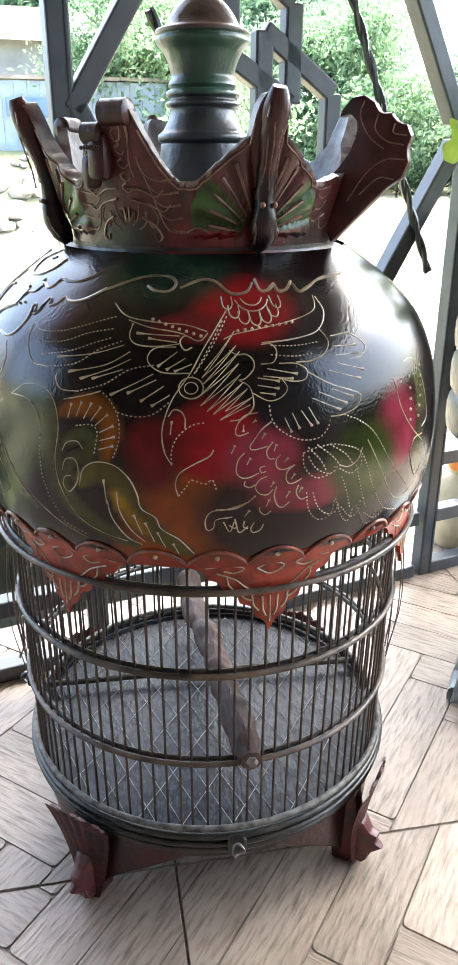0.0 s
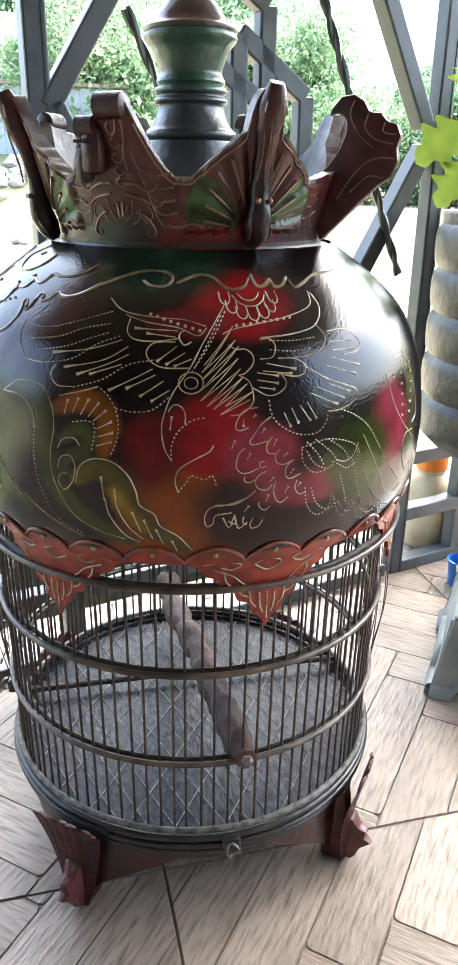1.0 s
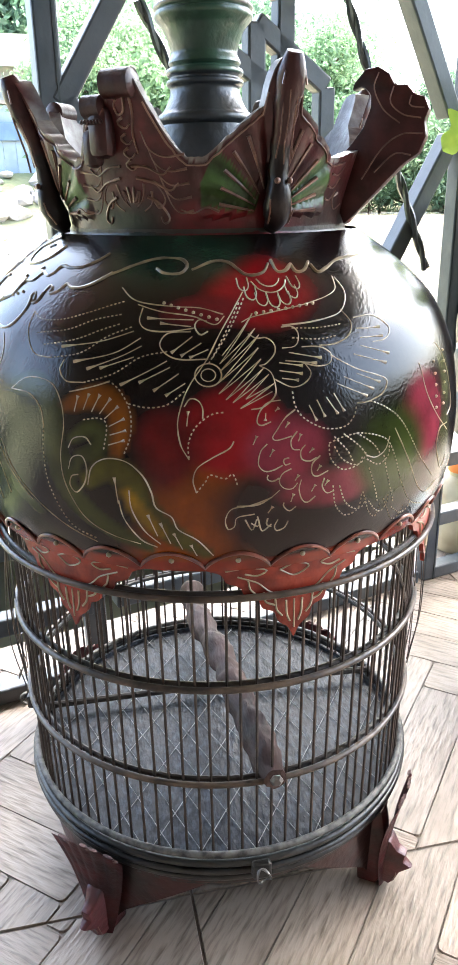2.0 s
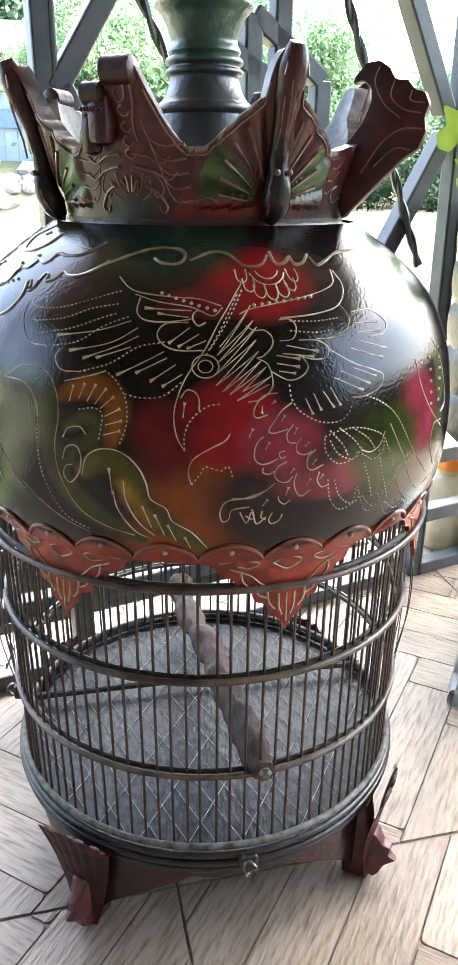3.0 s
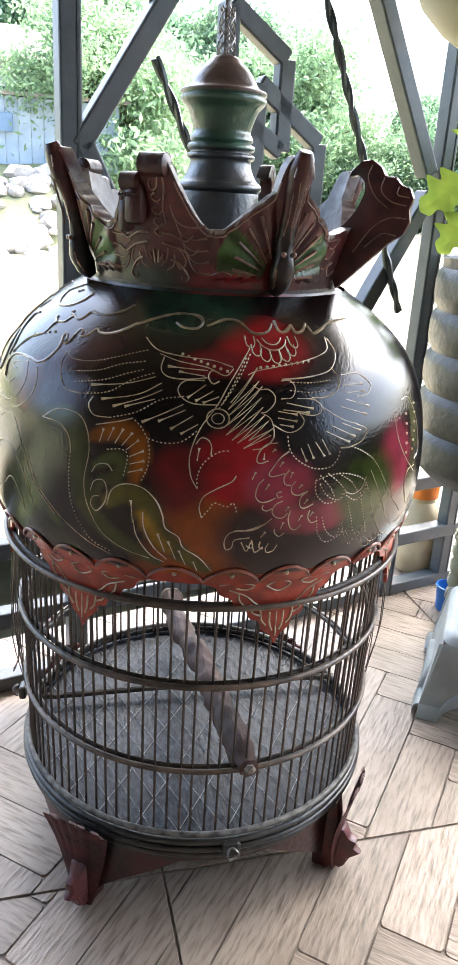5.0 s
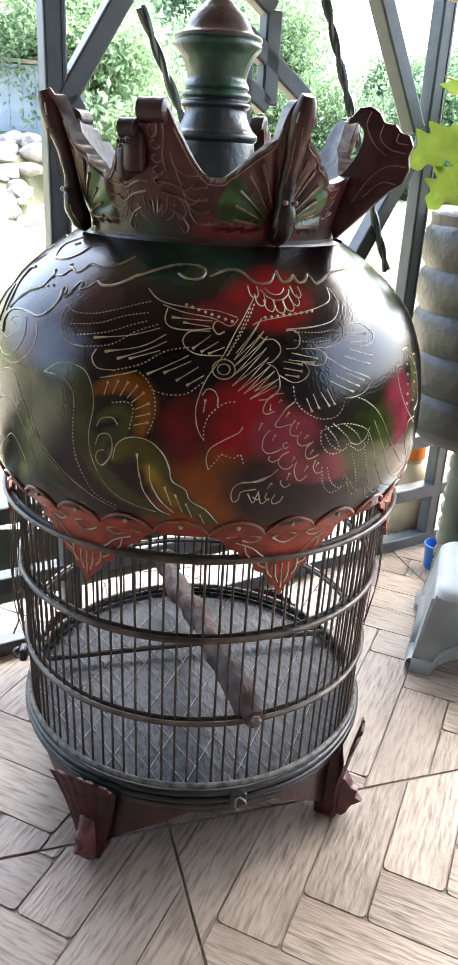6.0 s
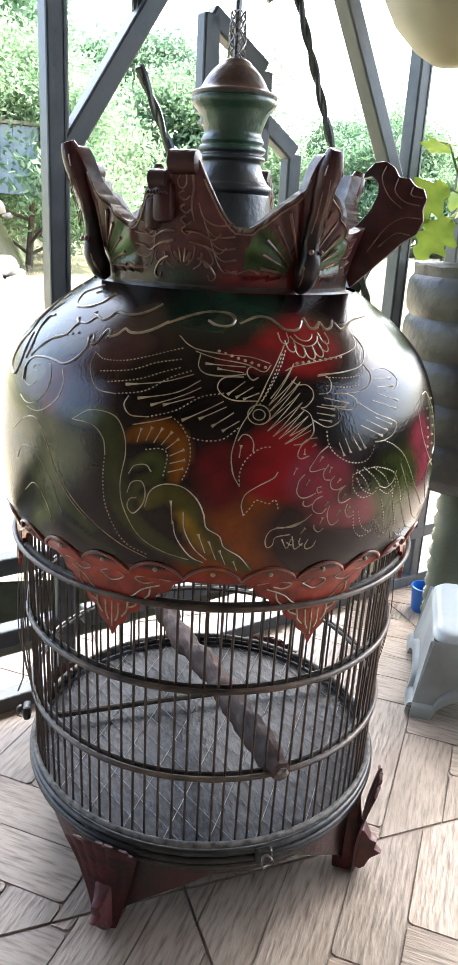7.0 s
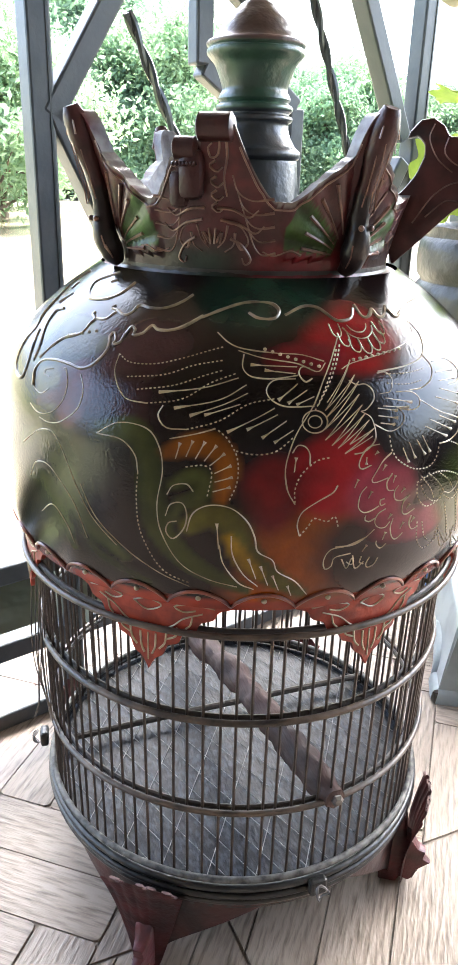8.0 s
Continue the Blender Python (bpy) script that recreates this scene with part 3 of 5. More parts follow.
        c = c + (np.array((0.50, 0.055, 0.022)) - c) * k
    return c * 0.62


zs = np.linspace(0.4175, 0.652, 110)
shell = lathe([(dome_radius(z), z) for z in zs], 300)
lathe([(dome_radius(0.4175), 0.4175), (0.2105, 0.417), (0.2095, 0.45)], 300, shell)
dome = tint(part("dome", shell, PAINT, cage, "glossy dark dome with hand-painted bird and leaves"), dome_paint)
dome.matrix_basis = pose(0, 0, 0, 0, 0, -0.5)

def stroke(bm, kind, pts, heavy):
    arc = 0.21 * math.pi / 180
    flat = smooth_line([(a * arc, z * 0.001) for a, z in pts], 0.0008 if kind == "d" else 0.0016)
    line = [on_dome(x / arc, min(max(z, 0.417), 0.65), 0.0) for x, z in flat]
    n = len(line)
    base = {"h": 0.0017, "m": 0.00050}.get(kind, 0.00068)
    if kind == "d":
        for i in range(0, n - 2, 4):
            tube(line[i : i + 3], [0.00048, 0.0006, 0.00048][: len(line[i : i + 3])], 5, bm)
    elif kind == "t":
        tube(line, [0.00135 - 0.00092 * min(1, i / max(1, n * 0.22)) for i in range(n)], 6, bm)
    else:
        tube(line, [base * (0.75 + 0.35 * noise.noise((i * 0.13, n * 0.7, pts[0][0]))) for i in range(n)], 6 if kind == "h" else 5, bm)


lines, heavy = bmesh.new(), bmesh.new()


def draw(kind, *pts):
    stroke(heavy if kind == "h" else lines, kind, pts, kind == "h")


# raised cream lines on the dome: s solid, d stitched, t drop with a fat head, h heavy relief; (azimuth, height in mm)
draw("s", (-84.1, 616), (-86.3, 607), (-89.5, 592), (-92.1, 576), (-95.2, 560), (-96.7, 547), (-97.4, 534), (-96.9, 520), (-95.5, 510))
draw("d", (-95.5, 511), (-95.6, 520), (-94.7, 530), (-93, 537), (-91.2, 541), (-89.2, 542))
draw("s", (-96.2, 546), (-95.2, 551), (-93.8, 550), (-93, 545), (-93, 538))
draw("t", (-95.5, 543), (-95.8, 533))
draw("s", (-84.2, 591), (-82.7, 588), (-80.8, 588), (-79.4, 584), (-79.5, 578), (-81.3, 572), (-82.6, 571))
draw("s", (-82.6, 571), (-80.5, 566), (-79.9, 555), (-80.6, 549), (-82.5, 544), (-84.5, 543))
draw("s", (-85.2, 598), (-82.8, 601), (-77.1, 604), (-70.8, 607), (-64.6, 611), (-61.4, 615), (-60, 623))
draw("s", (-59.6, 622), (-59.3, 613), (-61.6, 604), (-64.6, 599), (-70.7, 596), (-77.1, 595))
draw("s", (-62.9, 602), (-61.6, 593), (-63.4, 585), (-67, 581), (-70.3, 581))
draw("d", (-75.3, 593), (-69.7, 592), (-64.4, 593))
draw("d", (-75.6, 587), (-70.3, 585), (-66.1, 586))
draw("s", (-74, 581), (-70.3, 580), (-68.2, 575), (-68.8, 569), (-71.3, 568), (-74.5, 571))
draw("t", (-70.4, 573), (-76.7, 578))
draw("t", (-71.5, 570), (-77.6, 573))
draw("s", (-80.1, 562), (-76.9, 556), (-74.3, 558), (-72.9, 564), (-74, 571))
draw("t", (-74.4, 569), (-78.8, 572))
draw("t", (-74.6, 564), (-78.9, 567))
draw("t", (-75.5, 560), (-78.6, 562))
draw("s", (-77.4, 594), (-75.2, 594), (-74.2, 589), (-75.2, 582), (-77.9, 581))
draw("d", (-76.9, 553), (-76.5, 543), (-74.8, 534), (-71.1, 526), (-67.1, 525), (-64.9, 531), (-64, 540))
draw("t", (-72.6, 532), (-73.9, 543))
draw("t", (-70.9, 534), (-72.3, 546))
draw("t", (-68.3, 535), (-70.4, 547))
draw("t", (-66.9, 536), (-68.8, 549))
draw("s", (-68.3, 574), (-63, 563), (-58.6, 557), (-56.2, 552), (-57.6, 544), (-61, 540), (-64, 540))
draw("t", (-58.1, 552), (-63.2, 560))
draw("t", (-59.9, 548), (-66.2, 559))
draw("t", (-61.6, 544), (-67.8, 555))
draw("s", (-60.6, 596), (-55.2, 596), (-51.8, 587), (-53.8, 580), (-57.6, 579))
draw("t", (-54.6, 588), (-60.8, 589))
draw("t", (-54.7, 582), (-60.5, 583))
draw("t", (-54.1, 570), (-61.1, 578))
draw("t", (-55.5, 564), (-63.1, 573))
draw("s", (-111.6, 619), (-108.6, 613), (-105.3, 610), (-98.8, 608), (-93.3, 607), (-88.7, 603))
draw("s", (-106.6, 609), (-101.4, 605), (-94.6, 602), (-90.5, 597), (-88.5, 602))
draw("d", (-132.5, 601), (-129.1, 597), (-123.4, 598), (-117.7, 603), (-112.9, 608), (-109.5, 611))
draw("s", (-132.5, 601), (-131.9, 589), (-128.4, 575), (-123.7, 573))
draw("d", (-123.7, 573), (-116.8, 578), (-111.7, 589), (-106.5, 596))
draw("d", (-128.9, 588), (-121.1, 592), (-115.4, 599), (-109.5, 603))
draw("d", (-126.1, 581), (-118.8, 586), (-113.3, 593), (-109.6, 597))
draw("t", (-121.4, 581), (-112.9, 586), (-106.3, 593))
draw("s", (-120.2, 573), (-120.9, 566), (-119.1, 559), (-115.3, 559))
draw("d", (-115.3, 559), (-109.4, 566), (-104.4, 577), (-99.2, 581))
draw("t", (-118, 572), (-109.8, 579), (-104.7, 589))
draw("t", (-114.9, 568), (-108.4, 577), (-104.4, 584))
draw("t", (-112.2, 569), (-105.7, 577))
draw("d", (-106.2, 547), (-102.9, 545), (-99.3, 547), (-96.1, 556))
draw("t", (-107.9, 559), (-103, 568), (-99.4, 575))
draw("t", (-104.4, 561), (-98.8, 571))
draw("t", (-101.7, 556), (-97.2, 567))
draw("t", (-99.5, 553), (-96, 561))
draw("s", (-105.4, 607), (-105.5, 599), (-103.7, 594), (-99.6, 593), (-94.6, 595))
draw("t", (-104, 601), (-94.6, 600))
draw("t", (-101.2, 598), (-95.1, 596))
draw("s", (-95.1, 593), (-99.4, 592), (-100.9, 586), (-99.9, 580), (-97.2, 576), (-91.9, 576))
draw("t", (-98.7, 580), (-94.8, 590))
draw("t", (-96.9, 578), (-93.1, 586))
draw("t", (-95.3, 577), (-91.8, 582))
draw("s", (-91.8, 593), (-93.3, 591), (-94.4, 596), (-93.6, 600), (-92, 599))
draw("s", (-87.7, 522), (-88.6, 517), (-91.5, 511), (-94.1, 504), (-94.9, 495), (-94.4, 486))
draw("d", (-94.4, 486), (-92.8, 494), (-91.9, 499), (-89.4, 496), (-88, 499), (-87.1, 489))
draw("s", (-81.1, 480), (-84.9, 475), (-88.2, 473), (-89.4, 465), (-89, 457), (-87.8, 459), (-87.3, 466), (-84.2, 468))
draw("s", (-85.9, 464), (-84.6, 455), (-83.7, 464), (-82.8, 454), (-81.1, 459))
draw("d", (-60.9, 540), (-57, 533), (-52.8, 520), (-46.8, 488), (-39.9, 463))
draw("s", (-54.8, 516), (-51.2, 492), (-46.2, 462), (-41.8, 451), (-37.1, 455))
draw("d", (-70.3, 515), (-67.2, 518), (-62.9, 518), (-57.4, 510), (-55, 496), (-52.3, 472), (-47.9, 450), (-41.3, 439))
draw("d", (-70.3, 514), (-69.9, 503), (-67.4, 494), (-63.8, 496), (-63.1, 503))
draw("d", (-62.1, 498), (-59.2, 492), (-56.7, 497), (-56.5, 505))
draw("d", (-69.2, 519), (-66.6, 508), (-65.3, 499))
draw("d", (-67.2, 520), (-63.8, 509), (-61.6, 498))
draw("d", (-64.4, 519), (-60.7, 509), (-58.7, 499))
draw("d", (-57.9, 498), (-56.5, 480), (-54, 456))
draw("d", (-61.5, 491), (-59.8, 475), (-58.6, 461))
draw("d", (-69.4, 483), (-68.6, 467), (-66.3, 457), (-63.4, 460), (-62.8, 473))
draw("d", (-62.6, 473), (-60.6, 455), (-58.6, 449), (-57.8, 460))
draw("d", (-57, 462), (-53.7, 442), (-51.3, 440), (-50.1, 451))
draw("s", (-39.8, 568), (-35.8, 568), (-33.2, 557), (-31.3, 538), (-30.5, 515), (-33.7, 508))
draw("s", (-45.2, 558), (-43.7, 535), (-39.3, 513), (-33.6, 496))
draw("s", (-33.8, 502), (-38.2, 501), (-39.2, 486), (-35.1, 464), (-32.3, 472))
draw("s", (-133.2, 548), (-128.7, 558), (-122.9, 557), (-120.1, 546), (-119.2, 529), (-120, 505), (-119.2, 484), (-115.9, 461), (-110.9, 449), (-105.2, 443))
draw("s", (-133.2, 548), (-127.8, 547), (-124.7, 538), (-123.9, 526))
draw("d", (-123.9, 526), (-124, 505), (-123.1, 480), (-119.3, 453), (-113.9, 443))
draw("s", (-136.4, 508), (-132.7, 485), (-126.9, 466), (-120.3, 450), (-114.2, 440))
draw("s", (-118.2, 552), (-113.2, 557), (-110, 561))
draw("d", (-109.5, 560), (-107.6, 554), (-105.9, 542), (-105.8, 526), (-107.1, 512))
draw("d", (-115, 534), (-111.7, 536), (-110.3, 531), (-111, 513))
draw("s", (-118.2, 513), (-117.1, 520), (-114.7, 522), (-113.4, 517))
draw("s", (-118.4, 497), (-117.5, 506), (-115.4, 508), (-114.5, 500), (-115, 489), (-117, 480), (-118.3, 485), (-117.8, 492), (-116.3, 494))
draw("t", (-116.2, 550), (-116.9, 539))
draw("t", (-113.9, 552), (-115, 541))
draw("t", (-111.7, 552), (-113.3, 540))
draw("t", (-109.6, 550), (-111.7, 539))
draw("t", (-108.1, 545), (-110.7, 536))
draw("t", (-106.9, 537), (-109.8, 531))
draw("t", (-106.6, 529), (-109.7, 525))
draw("t", (-106.9, 522), (-110, 518))
draw("s", (-114.5, 487), (-113.4, 501), (-110.6, 508), (-106.8, 507), (-103.9, 498), (-102.4, 486), (-101.7, 474), (-99, 467), (-97.9, 457), (-94.5, 448), (-91.7, 434))
draw("t", (-109.1, 495), (-108.7, 475))
draw("t", (-103.3, 468), (-101.8, 451))
draw("t", (-101.1, 462), (-99.5, 445))
draw("t", (-98.8, 454), (-97.4, 440))
draw("t", (-95.8, 444), (-94.8, 434))
draw("s", (-106.5, 486), (-106.2, 471), (-104.2, 455), (-101.4, 444))
draw("s", (-108.6, 478), (-107.8, 463), (-105, 447), (-102.1, 441))
draw("h", (-116.1, 627), (-110.7, 633), (-105.2, 637), (-99.3, 637), (-96.9, 633), (-98.3, 628), (-102.2, 628), (-104.6, 631))
draw("h", (-95.6, 630), (-90.3, 635), (-86.2, 634), (-82.9, 627), (-80.3, 626), (-77.8, 628), (-76, 633))
draw("h", (-74.9, 635), (-74.4, 628), (-72.3, 628), (-69.9, 632))
draw("h", (-69.9, 632), (-69.4, 627), (-66.9, 628), (-64.3, 633))
draw("h", (-64.2, 631), (-63.5, 626), (-60.4, 628), (-54.2, 633), (-43.4, 635))
draw("h", (-120.5, 640), (-122.9, 635), (-126.4, 631), (-130.7, 630), (-133.4, 631), (-134.7, 630), (-135.4, 626), (-137.1, 624), (-139.9, 626))
draw("h", (-141.7, 629), (-142.4, 627), (-139.9, 626), (-140.6, 624), (-141.8, 620), (-145.2, 619))
draw("h", (-147.0, 623), (-147.0, 621), (-145.2, 619), (-145.7, 616), (-146.4, 609), (-150.7, 604), (-153.4, 597), (-155.9, 587))
draw("h", (-154.5, 567), (-155.9, 578), (-154.1, 586), (-149.6, 589), (-145.0, 589), (-140.9, 588), (-138.0, 592), (-136.2, 601), (-136.5, 607), (-137.3, 610), (-136.7, 613), (-135.2, 609), (-135.3, 606), (-133.7, 608), (-133.5, 613))
draw("h", (-133.5, 613), (-132.9, 618), (-131.4, 616), (-131.3, 613), (-129.1, 615), (-127.7, 620), (-125.9, 618), (-123.2, 618), (-119.8, 621), (-115.9, 628))
draw("h", (-142.0, 644), (-143.5, 637), (-147.0, 632), (-152.1, 630), (-155.3, 631), (-159.2, 636), (-160.5, 641), (-156.4, 646), (-153.4, 649))
draw("h", (-158.1, 583), (-158.9, 594), (-163.1, 608), (-164.5, 617), (-161.6, 620))
draw("h", (-170.9, 632), (-171.6, 635), (-171.2, 637))
draw("h", (-167.9, 622), (-166.9, 626), (-165.6, 630))
draw("h", (-152.4, 642), (-151.6, 643), (-150.5, 644))
draw("h", (-176.4, 645), (-177.4, 636), (-173.5, 624), (-171.2, 612), (-167.8, 603), (-168.9, 592), (-168.5, 578), (-165.2, 569), (-161.3, 568), (-160.5, 579), (-162.2, 592), (-164.6, 603))
draw("s", (-155.8, 572), (-153.8, 566), (-150.8, 564), (-148.5, 569))
draw("s", (-149.1, 583), (-151.4, 581), (-151.6, 578), (-149.5, 577))
draw("s", (-145.8, 585), (-144.9, 585), (-143.1, 575), (-143.5, 563), (-145.9, 554), (-149.8, 550), (-153.9, 554))
draw("s", (-140.2, 584), (-138.4, 574), (-138.9, 561), (-142.4, 550), (-146.1, 546), (-149.6, 547))
draw("s", (-154.8, 523), (-148.9, 538), (-144.2, 539), (-139.8, 520), (-134, 486), (-128.4, 466))
draw("s", (-151.6, 499), (-149.5, 512), (-144.7, 513), (-138.3, 492), (-135.2, 465))
draw("s", (-148.4, 472), (-144.2, 483), (-140.4, 470), (-139, 456))
# the eye, the hatched mane, the beaded bands, the crest and the breast scales
for r in (2.0, 1.1):
    stroke(lines, "s", [(-91.9 + 1.2 * r * math.cos(a), 566 + 3.6 * r * math.sin(a)) for a in np.linspace(0, 6.4, 14)], False)
draw("m", (-89.3, 578), (-82.8, 603))
draw("m", (-82.8, 603), (-89.8, 573))
draw("m", (-89.8, 573), (-82.7, 594))
draw("m", (-82.7, 594), (-89.8, 568))
draw("m", (-89.8, 568), (-82.1, 590))
draw("m", (-82.1, 590), (-90.1, 561))
draw("m", (-90.1, 561), (-82.5, 582))
draw("m", (-82.5, 582), (-90.1, 554))
draw("m", (-90.1, 554), (-82.2, 575))
draw("m", (-82.2, 575), (-88.9, 550))
draw("m", (-88.9, 550), (-81.9, 569))
draw("m", (-81.9, 569), (-87.7, 548))
draw("m", (-87.7, 548), (-81.0, 565))
draw("m", (-81.0, 565), (-85.4, 550))
draw("m", (-85.4, 550), (-80.2, 559))
draw("m", (-80.2, 559), (-86.4, 544))
draw("m", (-86.4, 544), (-80.6, 554))
draw("d", (-91.0, 577), (-87.6, 594), (-84.0, 613))
draw("d", (-91.8, 573), (-86.9, 601), (-85.0, 611))
for a0, z0, a1, z1, n in ((-101, 610, -90, 600, 8), (-82, 603, -69, 607, 9), (-32.5, 560, -36, 520, 6), (-39, 555, -40, 520, 5), (-150, 606, -142, 612, 5)):
    for i in range(n):
        f = i / (n - 1)
        p = on_dome(a0 + (a1 - a0) * f, (z0 + (z1 - z0) * f) / 1000, 0.0002)
        made = bmesh.ops.create_icosphere(lines, subdivisions=1, radius=0.0014)["verts"]
        bmesh.ops.translate(lines, vec=p, verts=made)
for i in range(7):
    a = radians(200 + 140 * i / 6)
    cx, cz = -77.5 + 6.6 * math.cos(a), 626 + 16 * math.sin(a)
    stroke(lines, "s", [(cx - 1.3, cz + 4), (cx - 1.0, cz - 2), (cx + 0.3, cz - 4), (cx + 1.2, cz - 1), (cx + 1.2, cz + 4)], False)
for r in (0.45, 0.68):
    stroke(lines, "s", [(-77.5 + 6.6 * r * math.cos(radians(k)), 626 + 16 * r * math.sin(radians(k))) for k in (200, 230, 260, 290, 320, 340)], False)
# breast scales, legs and tail feathers
draw("s", (-79.2, 548), (-81.4, 547), (-82.9, 542), (-83.6, 535), (-82.9, 532), (-81.1, 534))
draw("s", (-76.6, 541), (-78.5, 536), (-80.1, 528), (-80.9, 523), (-80.1, 521), (-77.4, 523))
draw("s", (-76.4, 526), (-77.6, 520), (-77.3, 514), (-76.0, 513))
draw("s", (-74.9, 516), (-75.8, 512), (-75.6, 506), (-74.1, 504), (-72.8, 506))
draw("s", (-72.1, 507), (-73.6, 502), (-73.7, 495), (-72.7, 492), (-70.5, 495))
draw("s", (-81.9, 519), (-83.1, 514), (-83.5, 505), (-82.5, 500), (-81.0, 500), (-79.2, 503))
draw("s", (-81.8, 497), (-82.0, 494), (-81.0, 492), (-79.8, 494))
draw("s", (-77.6, 500), (-79.2, 497), (-79.8, 491), (-78.9, 486), (-77.4, 485), (-76.4, 489))
draw("s", (-75.7, 491), (-76.1, 484), (-75.5, 476), (-74.4, 473), (-72.9, 477))
draw("s", (-71.2, 490), (-71.6, 484), (-70.6, 478), (-69.1, 479))
draw("s", (-78.9, 475), (-78.9, 472), (-77.8, 468), (-76.6, 471))
draw("s", (-87.4, 475), (-83.9, 475), (-81.6, 479), (-79.7, 485))
draw("s", (-78.0, 508), (-79.0, 507), (-78.7, 503), (-77.8, 504))
draw("t", (-75.7, 524), (-76.2, 519))
draw("t", (-73.4, 513), (-74.2, 510))
draw("t", (-72.0, 500), (-72.7, 496))
draw("t", (-83.7, 525), (-84.4, 519))
draw("t", (-80.8, 515), (-81.5, 510))
draw("t", (-80.9, 473), (-81.8, 468))
draw("t", (-76.2, 495), (-76.9, 491))
draw("t", (-73.0, 486), (-73.7, 481))
draw("t", (-70.4, 488), (-71.1, 484))
draw("t", (-77.9, 533), (-78.6, 529))
draw("t", (-79.6, 543), (-80.3, 541))
draw("t", (-77.1, 481), (-77.6, 475))
draw("s", (-81.8, 464), (-82.0, 459), (-81.1, 457))
draw("s", (-79.9, 462), (-80.5, 457), (-80.1, 453), (-79.1, 454))
draw("s", (-78.0, 460), (-78.6, 455), (-79.6, 453))
draw("s", (-83.7, 466), (-83.3, 460), (-83.8, 458), (-84.8, 461))
draw("d", (-69.2, 512), (-67.6, 502), (-65.0, 496), (-63.2, 497), (-62.2, 504))
draw("s", (-62.2, 501), (-59.9, 498), (-57.5, 502), (-56.3, 511))
draw("d", (-68.0, 482), (-66.7, 469), (-64.5, 461), (-62.4, 461), (-61.6, 470))
draw("d", (-61.0, 464), (-59.0, 455), (-57.2, 452), (-55.9, 458), (-55.9, 467))
draw("d", (-54.3, 452), (-50.9, 443), (-48.4, 444), (-47.7, 452))
draw("t", (-82.1, 535), (-82.0, 540))
part("painted_lines", lines, CREAM, dome, "raised cream line drawing of a bird")
part("relief_scrolls", heavy, DARKLINE, dome, "raised gilt cloud scrolls")

# scalloped rope and painted border at the dome's foot
rope = bmesh.new()
SC, CUSP = 28, -93.4
STEP = 360 / SC
pts = []
for i in range(SC):
    for k in range(14):
        f = k / 14
        az = CUSP + STEP * (i + f)
        pts.append(on_dome(az, 0.4215 + 0.0145 * math.sin(math.pi * f) ** 0.75, 0.0008))
tube(pts, 0.0015, 7, rope, True)
part("scalloped_rope", rope, ROPERED, dome, "raised scalloped copper-red rope")
for i in range(SC):
    bm = bmesh.new()
    bmesh.ops.create_icosphere(bm, subdivisions=2, radius=0.0022)
    bmesh.ops.translate(bm, vec=on_dome(CUSP + STEP * (i + 0.5), 0.4285, 0.0002), verts=bm.verts[:])
    part("border_dot", bm, CREAM, dome)

# pendants below the border: carved red tongues
PEND = [(-20, 0), (-18.4, -4), (-15.4, -8), (-14.2, -15), (-11.6, -19), (-10.4, -27), (-7.8, -31), (-6.8, -39), (-4.4, -43), (-3.4, -52), (-1.4, -58), (0, -68)]


def pendant(az):
    half = smooth_line(PEND, 1.2)
    bm = bmesh.new()
    rows = []
    for a, z in half:
        zz = 0.421 + z * 0.001
        rows.append([bm.verts.new(polar(0.2095 + d, az + a * f * -1, zz)) for d in (0.0, 0.004) for f in np.linspace(-1, 1, 9)])
    for p, q in zip(rows, rows[1:]):
        for k in (0, 9):
            for i in range(8):
                f = (p[k + i], p[k + i + 1], q[k + i + 1], q[k + i])
                bm.faces.new(f if k else f[::-1])
        bm.faces.new((p[0], p[9], q[9], q[0]))
        bm.faces.new((p[17], p[8], q[8], q[17]))
    bmesh.ops.remove_doubles(bm, verts=bm.verts[:], dist=0.0002)
    ob = tint(part("pendant", bm, CARVED, cage, "carved red tongue with cream lines"), lambda p: (0.36, 0.045, 0.020) if noise.noise(Vector(p) * 40) > -0.15 else (0.27, 0.032, 0.016))
    ln = bmesh.new()
    def mark(points, r=0.0007):
        fl = smooth_line([(a * 0.0037, z * 0.001) for a, z in points], 0.002)
        tube([polar(0.2138, az + x / 0.0037, 0.421 + z) for x, z in fl], r, 5, ln)
    mark([(-12, -10), (-8, -16), (-5.5, -24), (-2.6, -29), (0, -27), (2.6, -29), (5.5, -24), (8, -16), (12, -10)])
    mark([(-3.2, -7), (0, -3), (3.2, -7), (0, -13), (-3.2, -7)])
    for k in (-1, 1):
        mark([(k * 14.5, -5), (k * 10, -3), (k * 6, -6), (k * 8, -10), (k * 10.5, -8)])
        mark([(k * 6.6, -25), (k * 6.2, -33), (k * 4.2, -37)], 0.0009)
        mark([(k * 4.2, -31), (k * 3.8, -41), (k * 2.6, -47)], 0.0009)
        mark([(k * 1.8, -34), (k * 1.6, -46), (k * 0.9, -53)], 0.0009)
        mark([(k * 9.8, -14), (k * 9.4, -21), (k * 8.4, -25)], 0.0008)
    mark([(0, -34), (0, -59)])
    part("painted_lines", ln, CREAM, ob)


for az in (-75.5, -124.5, -174, 137, 86, 35, -24):
    pendant(az)

